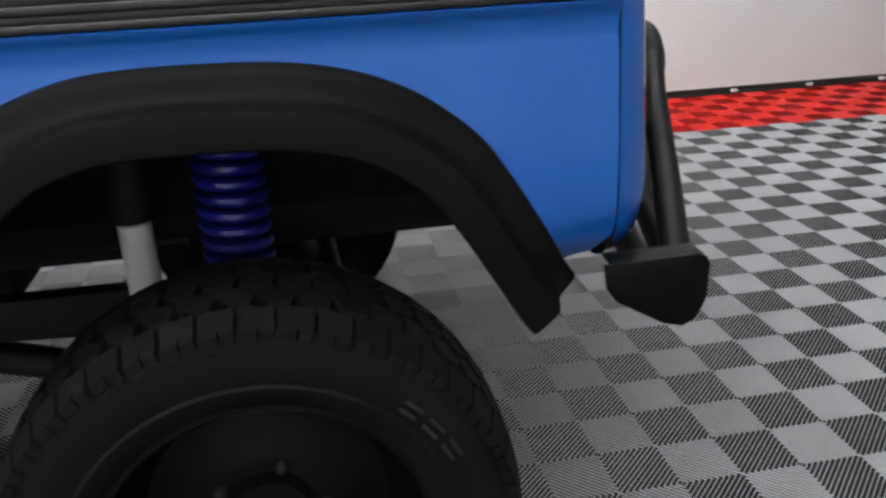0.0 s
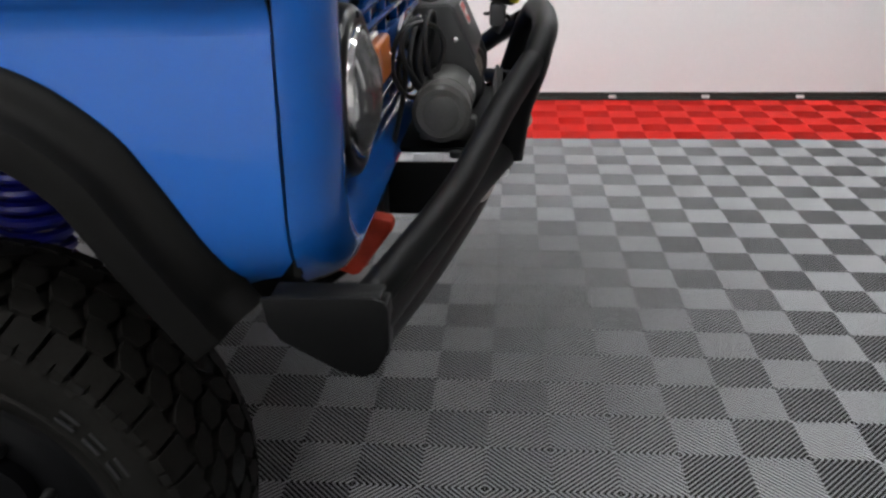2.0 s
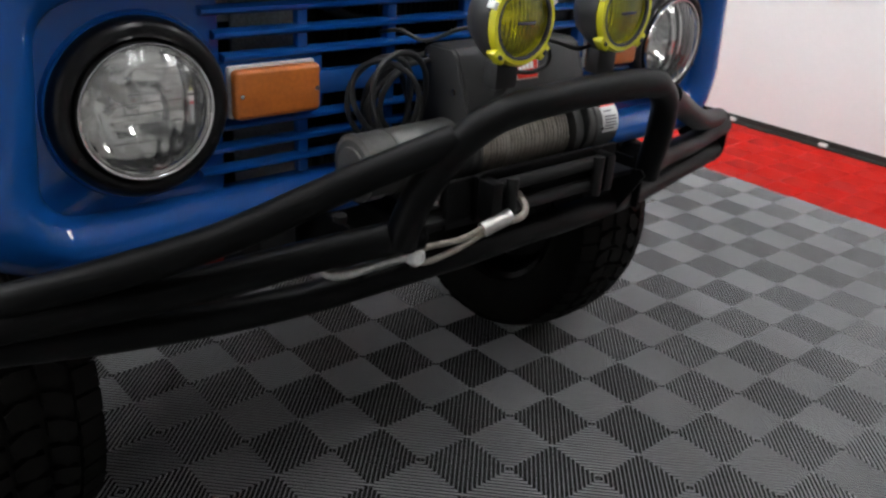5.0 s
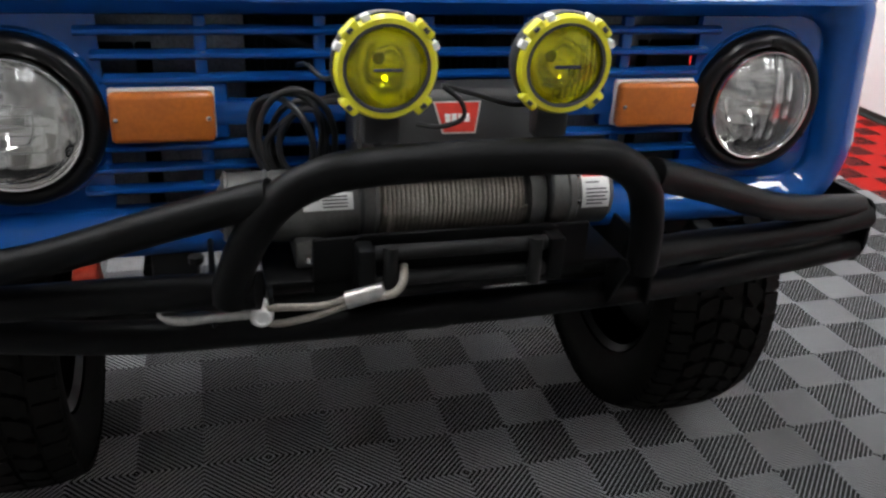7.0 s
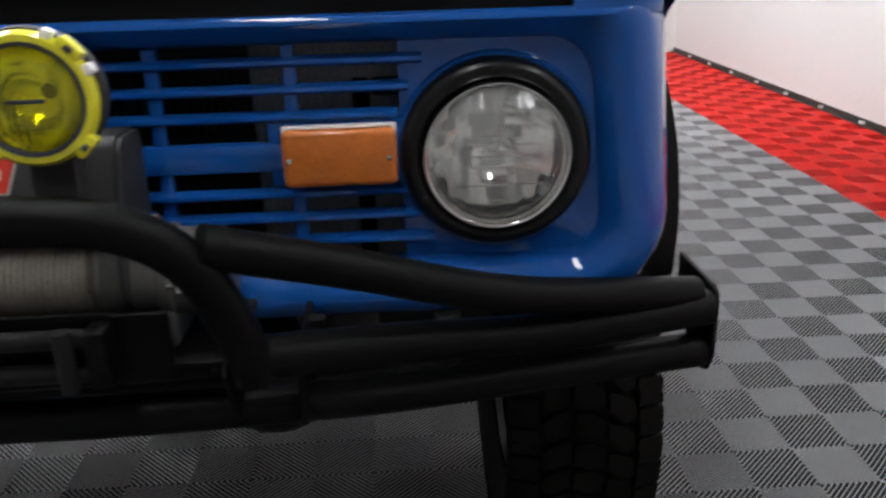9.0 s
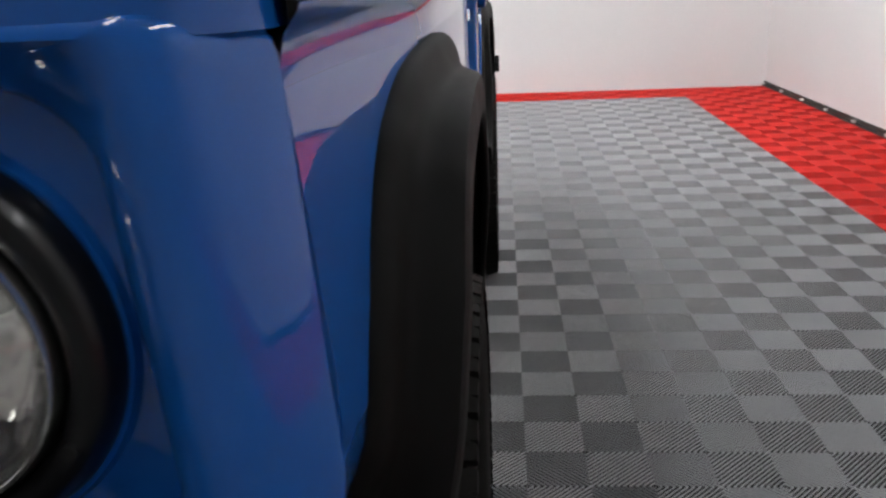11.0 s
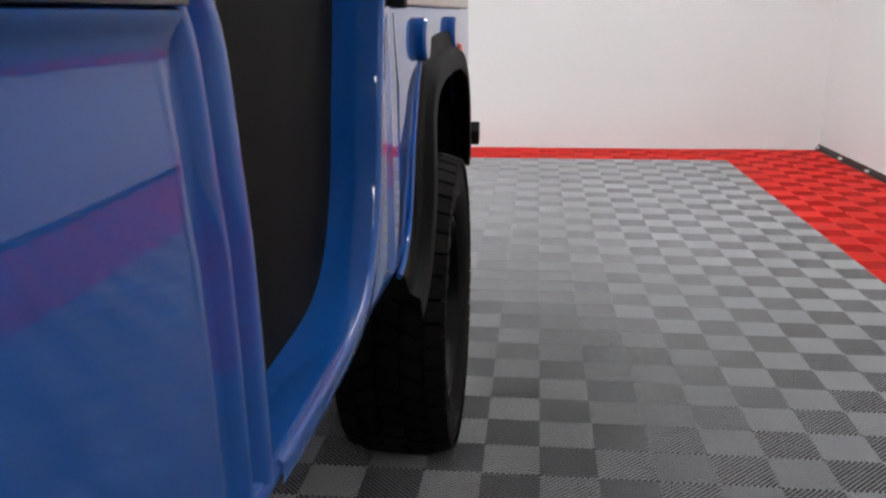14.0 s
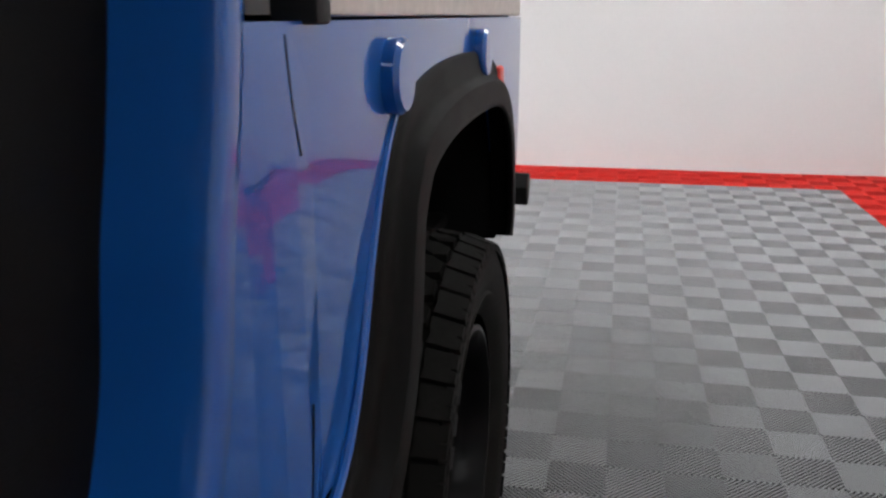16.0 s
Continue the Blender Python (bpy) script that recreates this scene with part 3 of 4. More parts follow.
def tyre_wheel(cx, sgn):
    """A wheel with a block-tread tyre and a black steel rim."""
    wheel = group_part("wheel")
    R, yc, hw = 0.397, 0.768, 0.130
    z0 = R - 0.006

    def surface(a, w, lift):
        """A point of the tyre: a round it, w across (-1..1), lift above the carcass."""
        aw = abs(w)
        crown = R - 0.014 - 0.020 * aw ** 3
        r = crown + lift
        return Vector((cx + r * math.sin(a), yc + w * hw, z0 + r * math.cos(a)))

    prof = [(-0.105, 0.248), (-0.115, 0.262), (-0.129, 0.295), (-0.134, 0.325), (-0.130, 0.355), (-0.121, 0.371)]
    prof += [(w * hw, R - 0.014 - 0.020 * abs(w) ** 3) for w in (-0.9, -0.6, -0.3, 0, 0.3, 0.6, 0.9)]
    prof += [(0.121, 0.371), (0.129, 0.357), (0.131, 0.335), (0.126, 0.302), (0.123, 0.291), (0.126, 0.286), (0.124, 0.279), (0.115, 0.262), (0.105, 0.248)]
    bm = lathe([(yc + u, r) for u, r in prof], "y", (cx, 0, z0), 96)
    n = 46
    step = 2 * math.pi / n

    def block(poly, a0, flip=1):
        cu = sum(u for u, w in poly) / len(poly)
        cw = sum(w for u, w in poly) / len(poly)
        lo = [bm.verts.new(surface(a0 + (cu + (u - cu) * 0.97) * step, (cw + (w - cw) * 0.97) * flip, 0.0)) for u, w in poly]
        hi = [bm.verts.new(surface(a0 + (cu + (u - cu) * 0.935) * step, (cw + (w - cw) * 0.94) * flip, 0.0135)) for u, w in poly]
        k = len(poly)
        for i in range(k):
            bm.faces.new((lo[i], lo[(i + 1) % k], hi[(i + 1) % k], hi[i]))
        bm.faces.new(hi)

    for k in range(n):
        a0 = k * step
        block([(0.03, -0.19), (0.70, -0.22), (0.98, -0.03), (0.88, 0.19), (0.30, 0.22), (0.0, 0.02)], a0)
        for f, sh in ((1, 0.0), (-1, 0.5)):
            block([(0.40 + sh, 0.25), (0.98 + sh, 0.25), (1.48 + sh, 0.44), (1.36 + sh, 0.62), (0.80 + sh, 0.62), (0.50 + sh, 0.44)], a0, f)
            block([(0.02 + sh, 0.66), (0.30 + sh, 0.64), (0.55 + sh, 0.67), (0.95 + sh, 0.64), (0.97 + sh, 0.97), (0.94 + sh, 1.03), (0.58 + sh, 1.03), (0.54 + sh, 0.95), (0.50 + sh, 1.03), (0.05 + sh, 1.03)], a0, f)
            # shoulder ribs down the wall
            for u0, u1, r1 in ((0.06, 0.46, 0.352), (0.58, 0.94, 0.357)):
                quad = []
                for u, r, off in ((u0, 0.373, 0.120), (u1, 0.373, 0.120), (u1 - 0.06, r1, 0.1300), (u0 + 0.06, r1, 0.1300)):
                    a = a0 + (u + sh) * step
                    quad.append(bm.verts.new((cx + r * math.sin(a), yc + f * (off + 0.004), z0 + r * math.cos(a))))
                bm.faces.new(quad)
    if sgn > 0:      # this side stands a little taller on its tyres
        for v in bm.verts:
            v.co.x, v.co.z = cx + (v.co.x - cx) * 1.035, v.co.z * 1.035
    part("tyre", mirrored(bm, sgn), RUBBER, wheel, "black all-terrain tyre", angle=30)
    # raised plain bars where the side lettering stands
    tall = 1.035 if sgn > 0 else 1.0
    for a in (0.78, 0.93, 1.08, 2.7, 2.85, 3.0):
        for r0, r1 in ((0.303, 0.308), (0.318, 0.323)):
            ring = [(r * tall, a + d, yc + 0.1270 + lift) for lift in (0.0, 0.0035) for r, d in ((r0, -0.05), (r0, 0.05), (r1, 0.05), (r1, -0.05))]
            mark = bmesh.new()
            vs = [mark.verts.new((cx + r * math.sin(t), y, z0 * tall + r * math.cos(t))) for r, t, y in ring]
            for f in ((0, 1, 2, 3), (4, 5, 6, 7), (0, 1, 5, 4), (1, 2, 6, 5), (2, 3, 7, 6), (3, 0, 4, 7)):
                mark.faces.new([vs[k] for k in f])
            part("lettering_bar", mirrored(mark, sgn), MARK, wheel, smooth=False)
    rim = lathe([(yc + u, r * 1.18) for u, r in ((-0.10, 0.205), (-0.085, 0.19), (0.04, 0.185), (0.082, 0.195), (0.099, 0.212), (0.106, 0.212), (0.107, 0.204), (0.094, 0.196), (0.060, 0.189), (0.012, 0.180), (-0.012, 0.16), (-0.008, 0.12), (0.010, 0.09), (0.012, 0.062), (0.038, 0.058), (0.042, 0.03), (0.042, 0.001))], "y", (cx, 0, z0), 56)
    part("rim", mirrored(rim, sgn), WHEEL_BLACK, wheel, "gloss black steel rim")
    for k in range(5):
        a = 2 * math.pi * k / 5 + 0.3
        c = (cx + 0.088 * math.sin(a), 0, z0 + 0.088 * math.cos(a))
        part("lug_nut", mirrored(lathe([(yc + 0.008, 0.011), (yc + 0.026, 0.011), (yc + 0.034, 0.006), (yc + 0.035, 0.0005)], "y", c, 8), sgn), CHASSIS, wheel, "black lug nut")
    return wheel


for cx in (0.0, -WHEELBASE):
    for sgn in (1, -1):
        tyre_wheel(cx, sgn)

# chassis, axles, springs
for sgn in (1, -1):
    part("frame_rail", mirrored(rbox(-3.0, 0.58, 0.36, 0.43, 0.705, 0.79, 0.01), sgn), CHASSIS, car)
    for piece in ((-0.46, 0.46, 0.40, 0.43, 0.715, 1.07), (-0.46, 0.46, 0.431, 0.822, 1.045, 1.07), (-0.50, -0.461, 0.42, 0.84, 0.74, 1.07), (-2.95, -1.74, 0.50, 0.53, 0.70, 1.14), (-2.95, -1.74, 0.531, 0.845, 1.125, 1.15), (-2.90, -2.80, 0.531, 0.85, 0.69, 1.12)):
        part("wheelhouse", mirrored(rbox(*piece, 0.005), sgn), INNER, car)
    flap = [(0.690, 0.735), (0.700, 0.69), (0.722, 0.655), (0.750, 0.645), (0.772, 0.652), (0.790, 0.69), (0.800, 0.735)]
    part("splash_flap", mirrored(slab(flap, "yz", -0.50, -0.485, 0.002), sgn), INNER, car, "black rubber splash flap")
    coil = [(-0.017 + 0.052 * math.cos(a), 0.50 + 0.052 * math.sin(a), 0.585 + 0.027 * a / (2 * math.pi)) for a in (k * 0.35 for k in range(250))]
    part("coil_spring", mirrored(tube(coil, 0.0105, 8), sgn), SPRING, car, "bright blue coil spring")
    part("spring_cup", mirrored(lathe([(0.56, 0.03), (0.59, 0.075), (0.60, 0.07), (0.605, 0.0)], "z", (0.0, 0.50, 0), 24), sgn), CHASSIS, car)
    damper = group_part("shock_absorber")
    part("body", mirrored(lathe([(0.0, 0.0), (0.0, 0.028), (0.16, 0.028), (0.165, 0.022), (0.165, 0.0)], "z", (-0.18, 0.51, 0.640), 20), sgn), WHITE_PAINT, damper, "white shock absorber body")
    part("sleeve", mirrored(lathe([(0.0, 0.0), (0.0, 0.034), (0.22, 0.034), (0.22, 0.0)], "z", (-0.18, 0.51, 0.807), 20), sgn), CHASSIS, damper)
    part("stud", mirrored(tube([(-0.24, 0.50, 0.757), (-0.10, 0.50, 0.757)], 0.006, 8), sgn), CHASSIS, damper)
    part("lower_arm", mirrored(tube([(-0.02, 0.47, 0.44), (-0.5, 0.44, 0.56), (-0.95, 0.40, 0.62)], 0.03, 10), sgn), CHASSIS, car)
    arm = [(0.06, 0.53), (0.06, 0.60), (-0.2, 0.655), (-0.95, 0.66), (-0.95, 0.60), (-0.2, 0.565)]
    part("radius_arm", mirrored(slab(arm, "xz", 0.40, 0.445, 0.006), sgn), CHASSIS, car)
for cx in (0.0, -WHEELBASE):
    ax = tube([(cx, -0.70, 0.392), (cx, 0.70, 0.392)], 0.04, 14)
    lathe([(cx - 0.13, 0.0), (cx - 0.12, 0.07), (cx - 0.04, 0.125), (cx + 0.05, 0.13), (cx + 0.11, 0.09), (cx + 0.14, 0.05), (cx + 0.145, 0.0)], "x", (0, 0.18 if cx == 0 else 0, 0.392), 24, bm=ax)
    part("axle", ax, CHASSIS, car)
part("steering_rod", tube([(0.14, -0.60, 0.42), (0.16, 0.0, 0.44), (0.14, 0.60, 0.46)], 0.018, 10), CHASSIS, car)
engine = rbox(-0.55, 0.25, -0.28, 0.28, 0.64, 1.0, 0.05)
rbox(-1.6, -0.5, -0.18, 0.18, 0.52, 0.74, 0.05, bm=engine)
part("engine_block", engine, CHASSIS, car)
part("steering_box", rbox(0.40, 0.48, 0.30, 0.60, 0.695, 0.80, 0.02), CHASSIS, car)
part("tow_lug", mirrored(slab([(-2.91, 0.785), (-2.91, 0.825), (-2.87, 0.83), (-2.85, 0.80), (-2.87, 0.755), (-2.885, 0.76)], "xz", 0.858, 0.915, 0.004), 1), CHASSIS, car)
part("tail_lamp", rbox(-2.73, -2.67, 0.857, 0.874, 1.035, 1.08, 0.006), RED_PLASTIC, car, "small red side lamp")

# ---- grille and lamps ----
grille = group_part("grille", label="blue painted grille with thin horizontal bars")
LAMP_Y = 0.592


def lamp_panel(sgn):
    """Pressed panel round one headlight, with a round hole and a rolled rim."""
    inner, rim, outer, back = [], [], [], []
    for k in range(72):
        a = 2 * math.pi * k / 72
        c, s = math.cos(a), math.sin(a)
        ry = (0.733 - LAMP_Y if c > 0 else LAMP_Y - 0.470) / max(abs(c), 1e-6)
        rz = (1.128 - 0.983 if s > 0 else 0.983 - 0.841) / max(abs(s), 1e-6)
        r = max(min(ry, rz), 0.131)
        for ring, x, q in ((back, 0.535, 0.116), (inner, 0.556, 0.120), (rim, 0.558, 0.128), (outer, 0.550, r)):
            ring.append((x, (LAMP_Y + q * c) * sgn, 0.983 + q * s))
    edge = [(0.538, y, z) for x, y, z in outer]
    return loft([back, inner, rim, [(0.551, (LAMP_Y + (0.131) * math.cos(2 * math.pi * k / 72)) * sgn, 0.983 + 0.131 * math.sin(2 * math.pi * k / 72)) for k in range(72)], outer, edge])


for sgn in (1, -1):
    part("lamp_panel", lamp_panel(sgn), PAINT, grille, angle=45)
for z, y1 in ((1.107, 0.500), (1.073, 0.482), (1.039, 0.468), (0.938, 0.484), (0.905, 0.492), (0.872, 0.510)):
    bar = loft([[(0.548, y, z - 0.006), (0.560, y, z - 0.006), (0.565, y, z - 0.002), (0.565, y, z + 0.003), (0.558, y, z + 0.006), (0.546, y, z + 0.007)] for y in (-y1, y1)], cap_first=True, cap_last=True)
    part("grille_bar", bar, PAINT, grille, angle=50)
part("grille_bar", rbox(0.540, 0.562, -0.335, 0.335, 0.968, 1.007, 0.006), PAINT, grille, "broad blue centre bar")
for y, z0, z1 in ((-0.334, 1.02, 1.128), (0.334, 1.02, 1.128), (-0.165, 1.0, 1.128), (0.165, 1.0, 1.128), (0.0, 1.0, 1.128), (-0.334, 0.845, 0.955), (0.334, 0.845, 0.955), (-0.165, 0.845, 0.975), (0.165, 0.845, 0.975), (0.0, 0.845, 0.975)):
    part("grille_post", rbox(0.540, 0.557, y - 0.009, y + 0.009, z0, z1, 0.003), PAINT, grille)
for sgn in (1, -1):
    part("signal_pad", rbox(0.536, 0.560, min(0.30 * sgn, 0.485 * sgn), max(0.30 * sgn, 0.485 * sgn), 0.948, 1.034, 0.006), PAINT, grille)
part("radiator", rbox(0.40, 0.43, -0.27, 0.27, 0.78, 1.15, 0.004), CHASSIS, car, "black radiator core")
for k in range(44):
    y = -0.26 + 0.0119 * k
    part("radiator_fin", rbox(0.430, 0.436, y, y + 0.004, 0.80, 1.13, 0), CHASSIS, car)
for y0, y1 in ((-0.52, -0.268), (0.268, 0.52)):
    part("core_support", rbox(0.440, 0.455, y0, y1, 0.80, 1.145, 0.006), RADIATOR, car, "grey radiator support panel")
    part("support_rib", rbox(0.455, 0.466, (y0 + y1) / 2 - 0.012, (y0 + y1) / 2 + 0.012, 0.80, 1.145, 0.005), RADIATOR, car)
for z in (0.985, 1.12, 0.86):
    part("cross_tie", rbox(0.441, 0.452, -0.28, 0.28, z - 0.012, z + 0.012, 0.004), CHASSIS, car)
part("coolant_hose", tube(smooth_path([(0.445, -0.26, 1.10), (0.455, -0.22, 1.085), (0.455, -0.17, 1.06), (0.445, -0.12, 1.05)], 6), 0.012, 10), CABLE, car)


def headlight(sgn):
    lamp = group_part("headlight", label="round sealed-beam headlight in a black ring")
    c = (0, LAMP_Y * sgn, 0.983)
    part("bezel", lathe([(0.545, 0.124), (0.560, 0.1245), (0.571, 0.1225), (0.579, 0.117), (0.582, 0.110), (0.581, 0.103), (0.577, 0.0985), (0.568, 0.0968), (0.540, 0.0965)], "x", c, 64), RIM, lamp, "gloss black headlight ring", angle=60)
    part("trim_ring", lathe([(0.566, 0.0965), (0.583, 0.0960), (0.588, 0.0938), (0.588, 0.0910), (0.585, 0.0888), (0.570, 0.088)], "x", c, 64), CHROME, lamp, "chrome retaining ring", angle=60)
    bowl = lathe([(0.490, 0.004), (0.492, 0.014), (0.4965, 0.026), (0.504, 0.040), (0.516, 0.053), (0.532, 0.066), (0.553, 0.078), (0.576, 0.0885)], "x", c, 64)
    part("reflector", bowl, MIRROR, lamp, "bright silvered reflector")
    bulb = lathe([(0.49, 0.0), (0.49, 0.010), (0.525, 0.010), (0.535, 0.006), (0.538, 0.0)], "x", c, 16)
    part("bulb", bulb, STEEL, lamp)
    g = lathe([(0.5845, 0.0885), (0.593, 0.079), (0.6035, 0.055), (0.6095, 0.03), (0.6115, 0.0004), (0.607, 0.0004), (0.605, 0.03), (0.599, 0.054), (0.589, 0.076), (0.581, 0.085)], "x", c, 64)
    glass = part("lens", g, GLASS, lamp, "clear fluted glass lens", angle=70)
    glass.visible_shadow = False
    for dz, half in ((0.030, 0.030), (0.018, 0.045), (0.004, 0.052), (-0.010, 0.040), (-0.034, 0.055)):
        part("lens_rib", rbox(0.5945, 0.597, c[1] - half, c[1] + half, c[2] + dz - 0.001, c[2] + dz + 0.001, 0.0004), CHROME, lamp, "bright moulded rib of the lens")
    for a in (90, 210, 330):
        part("bezel_screw", lathe([(0.579, 0.005), (0.5845, 0.005), (0.5855, 0.0)], "x", (0, c[1] + 0.109 * math.cos(radians(a)), c[2] + 0.109 * math.sin(radians(a))), 10), CHASSIS, lamp)
    return lamp


def turn_signal(sgn):
    lamp = group_part("turn_signal", label="rectangular amber turn signal")
    y0, y1 = 0.320, 0.464
    part("gasket", mirrored(rbox(0.556, 0.567, y0 - 0.001, y1 + 0.001, 0.951, 1.0285, 0.004), sgn), WHITE_PAINT, lamp)
    part("lens", mirrored(rbox(0.565, 0.588, y0, y1, 0.952, 1.026, 0.009, 4), sgn), AMBER, lamp, "amber plastic lens")
    for y in (0.329, 0.455):
        part("screw", mirrored(lathe([(0.586, 0.0035), (0.590, 0.0035), (0.591, 0.0)], "x", (0, y, 0.989), 10), sgn), CHROME, lamp)
    return lamp


for sgn in (1, -1):
    headlight(sgn)
    turn_signal(sgn)

# ---- bumper ----
bumper = group_part("front_bumper", label="black tubular winch bumper with end plates")
SKEW = radians(-1.6)


def sk(p):
    """The bumper sits a little askew on the frame."""
    return (p[0] + math.sin(SKEW) * p[1], p[1], p[2])


def bar(name, pts, r, n=6, straight=False):
    line = [Vector(sk(p)) for p in pts] if straight else smooth_path([sk(p) for p in pts], n)
    return part(name, tube(line, r, 16), BLACK_PAINT, bumper)


hoop = [(0.785, -0.318, 0.80), (0.79, -0.313, 0.835), (0.802, -0.293, 0.89), (0.828, -0.262, 0.950), (0.842, -0.215, 0.986), (0.853, -0.15, 1.004), (0.858, 0.0, 1.010), (0.853, 0.15, 1.003), (0.842, 0.205, 0.985), (0.828, 0.25, 0.946), (0.808, 0.278, 0.88), (0.79, 0.292, 0.82), (0.785, 0.295, 0.79)]
bar("hoop_tube", hoop, 0.0245, 8)
for s in (1, -1):
    bar("brace_tube", [(0.595, 0.865 * s, 0.775), (0.70, 0.60 * s, 0.835), (0.77, 0.40 * s, 0.910), (0.825, 0.262 * s, 0.963)], 0.0235)
    bar("upper_rail", [(0.60, 0.885 * s, 0.755), (0.66, 0.65 * s, 0.762), (0.72, 0.45 * s, 0.788), (0.765, 0.34 * s, 0.806), (0.785, 0.28 * s, 0.812)], 0.0255)
    bar("lower_rail", [(0.590, 0.882 * s, 0.685 if s > 0 else 0.722), (0.635, 0.65 * s, 0.690 if s > 0 else 0.698), (0.68, 0.45 * s, 0.698), (0.722, 0.29 * s, 0.718), (0.742, 0.12 * s, 0.727), (0.742, 0.0, 0.729)], 0.0255)
    plate = slab([(0.474, 0.800), (0.479, 0.764), (0.494, 0.742), (0.565, 0.700), (0.594, 0.692), (0.612, 0.700), (0.624, 0.720), (0.630, 0.735), (0.631, 0.785), (0.626, 0.797), (0.612, 0.803)], "xz", 0.888, 0.896, 0.0025)
    if s < 0:
        rbox(0.486, 0.622, 0.850, 0.892, 0.794, 0.802, 0.003, bm=plate)
        rbox(0.618, 0.629, 0.852, 0.892, 0.722, 0.792, 0.003, bm=plate)
    for v in plate.verts:
        if s > 0 and v.co.z < 0.765:
            v.co.z -= 0.03
    plate = mirrored(plate, s)
    bmesh.ops.transform(plate, matrix=Matrix.Translation((math.sin(SKEW) * 0.892 * s - (0.015 if s > 0 else 0), 0, -0.015 if s > 0 else 0)), verts=plate.verts)
    part("end_plate", plate, BLACK_PAINT, bumper)
    gus = slab([(0.715, 0.715), (0.745, 0.715), (0.795, 0.80), (0.785, 0.81), (0.735, 0.80)], "xz", 0.262 * s, 0.268 * s, 0.001)
    part("gusset", gus, BLACK_PAINT, bumper)
    part("mount_plate", rbox(0.52, 0.74, 0.34 * s - 0.004, 0.34 * s + 0.004, 0.70, 0.80, 0.003), BLACK_PAINT, bumper)
    shackle = tube(smooth_path([(0.560, 0.515 * s, 0.70), (0.55, 0.50 * s, 0.675), (0.545, 0.475 * s, 0.668), (0.55, 0.455 * s, 0.68), (0.56, 0.45 * s, 0.705)], 5), 0.012, 10)
    part("tow_hook", shackle, RED_TOW if s < 0 else CHASSIS, bumper, "red painted tow hook" if s < 0 else "black tow hook")
    bracket = slab([(0.507, 0.678), (0.540, 0.664), (0.552, 0.668), (0.612, 0.750), (0.608, 0.762), (0.575, 0.770), (0.563, 0.766)], "xz", min(0.505 * s, 0.540 * s), max(0.505 * s, 0.540 * s), 0.005)
    part("hook_bracket", bracket, RED_TOW if s < 0 else CHASSIS, bumper, "red painted tow hook bracket" if s < 0 else "black tow hook bracket")
    part("plate_bolt", lathe([(0.0, 0.0), (0.0, 0.011), (0.010, 0.011), (0.012, 0.0)], "z", (0.70, 0.36 * s, 0.815), 8), CHASSIS, bumper)
tray = rbox(0.56, 0.765, -0.27, 0.27, 0.795, 0.806, 0.003)
rbox(0.755, 0.765, -0.205, 0.205, 0.785, 0.868, 0.003, bm=tray)
part("winch_tray", tray, BLACK_PAINT, bumper)
lead = slab([(-0.150, 0.792), (-0.150, 0.868), (-0.14, 0.874), (0.14, 0.874), (0.150, 0.868), (0.150, 0.792)], "yz", 0.766, 0.774, 0.001)
rbox(0.771, 0.810, -0.150, -0.125, 0.800, 0.868, 0.006, bm=lead)
rbox(0.771, 0.810, 0.125, 0.150, 0.800, 0.868, 0.006, bm=lead)
part("fairlead_frame", lead, BLACK_PAINT, bumper)
for z in (0.815, 0.855):
    part("fairlead_roller", tube([(0.793, -0.125, z), (0.793, 0.125, z)], 0.011, 14), CHASSIS, bumper)
for y in (-0.105, 0.105):
    part("fairlead_roller", tube([(0.806, y, 0.80), (0.806, y, 0.87)], 0.010, 14), CHASSIS, bumper)

# ---- winch ----
winch = group_part("winch", label="grey electric winch with wire rope on its drum")
WX, WZ = 0.672, 0.882
part("motor", lathe([(-0.322, 0.0), (-0.322, 0.020), (-0.320, 0.022), (-0.320, 0.044), (-0.315, 0.051), (-0.26, 0.0515), (-0.255, 0.049), (-0.25, 0.0515), (-0.135, 0.0535), (-0.13, 0.058), (-0.112, 0.060), (-0.110, 0.0)], "y", (WX, 0, WZ), 40), WINCH_GREY, winch, angle=35)
for y in (-0.317, -0.262):
    part("motor_band", lathe([(y, 0.0505), (y + 0.001, 0.0532), (y + 0.006, 0.0532), (y + 0.007, 0.0505)], "y", (WX, 0, WZ), 40), WINCH_GREY, winch)
part("end_cap", lathe([(-0.320, 0.034), (-0.3235, 0.033), (-0.325, 0.028), (-0.3255, 0.0)], "y", (WX, 0, WZ), 36), WINCH_GREY, winch, "raised round motor end cap")
for y0, y1 in ((-0.134, -0.1275), (0.1505, 0.157)):
    cheek = [(0.604, 1.034), (0.612, 1.043), (0.672, 1.045), (0.683, 1.036), (0.738, 0.905), (0.738, 0.875), (0.72, 0.845), (0.63, 0.845), (0.605, 0.90)]
    part("cheek_plate", slab(cheek, "xz", y0, y1, 0.002), COVER, winch)
part("gearbox", lathe([(0.128, 0.0), (0.128, 0.060), (0.146, 0.060), (0.150, 0.055), (0.185, 0.055), (0.188, 0.058), (0.198, 0.058), (0.202, 0.053), (0.255, 0.052), (0.262, 0.046), (0.263, 0.0)], "y", (WX, 0, WZ), 40), WINCH_GREY, winch, angle=35)
part("drum", lathe([(-0.112, 0.02), (-0.112, 0.064), (-0.106, 0.064), (-0.106, 0.044), (0.122, 0.044), (0.122, 0.064), (0.128, 0.064), (0.128, 0.02)], "y", (WX, 0, WZ), 40), WINCH_GREY, winch)
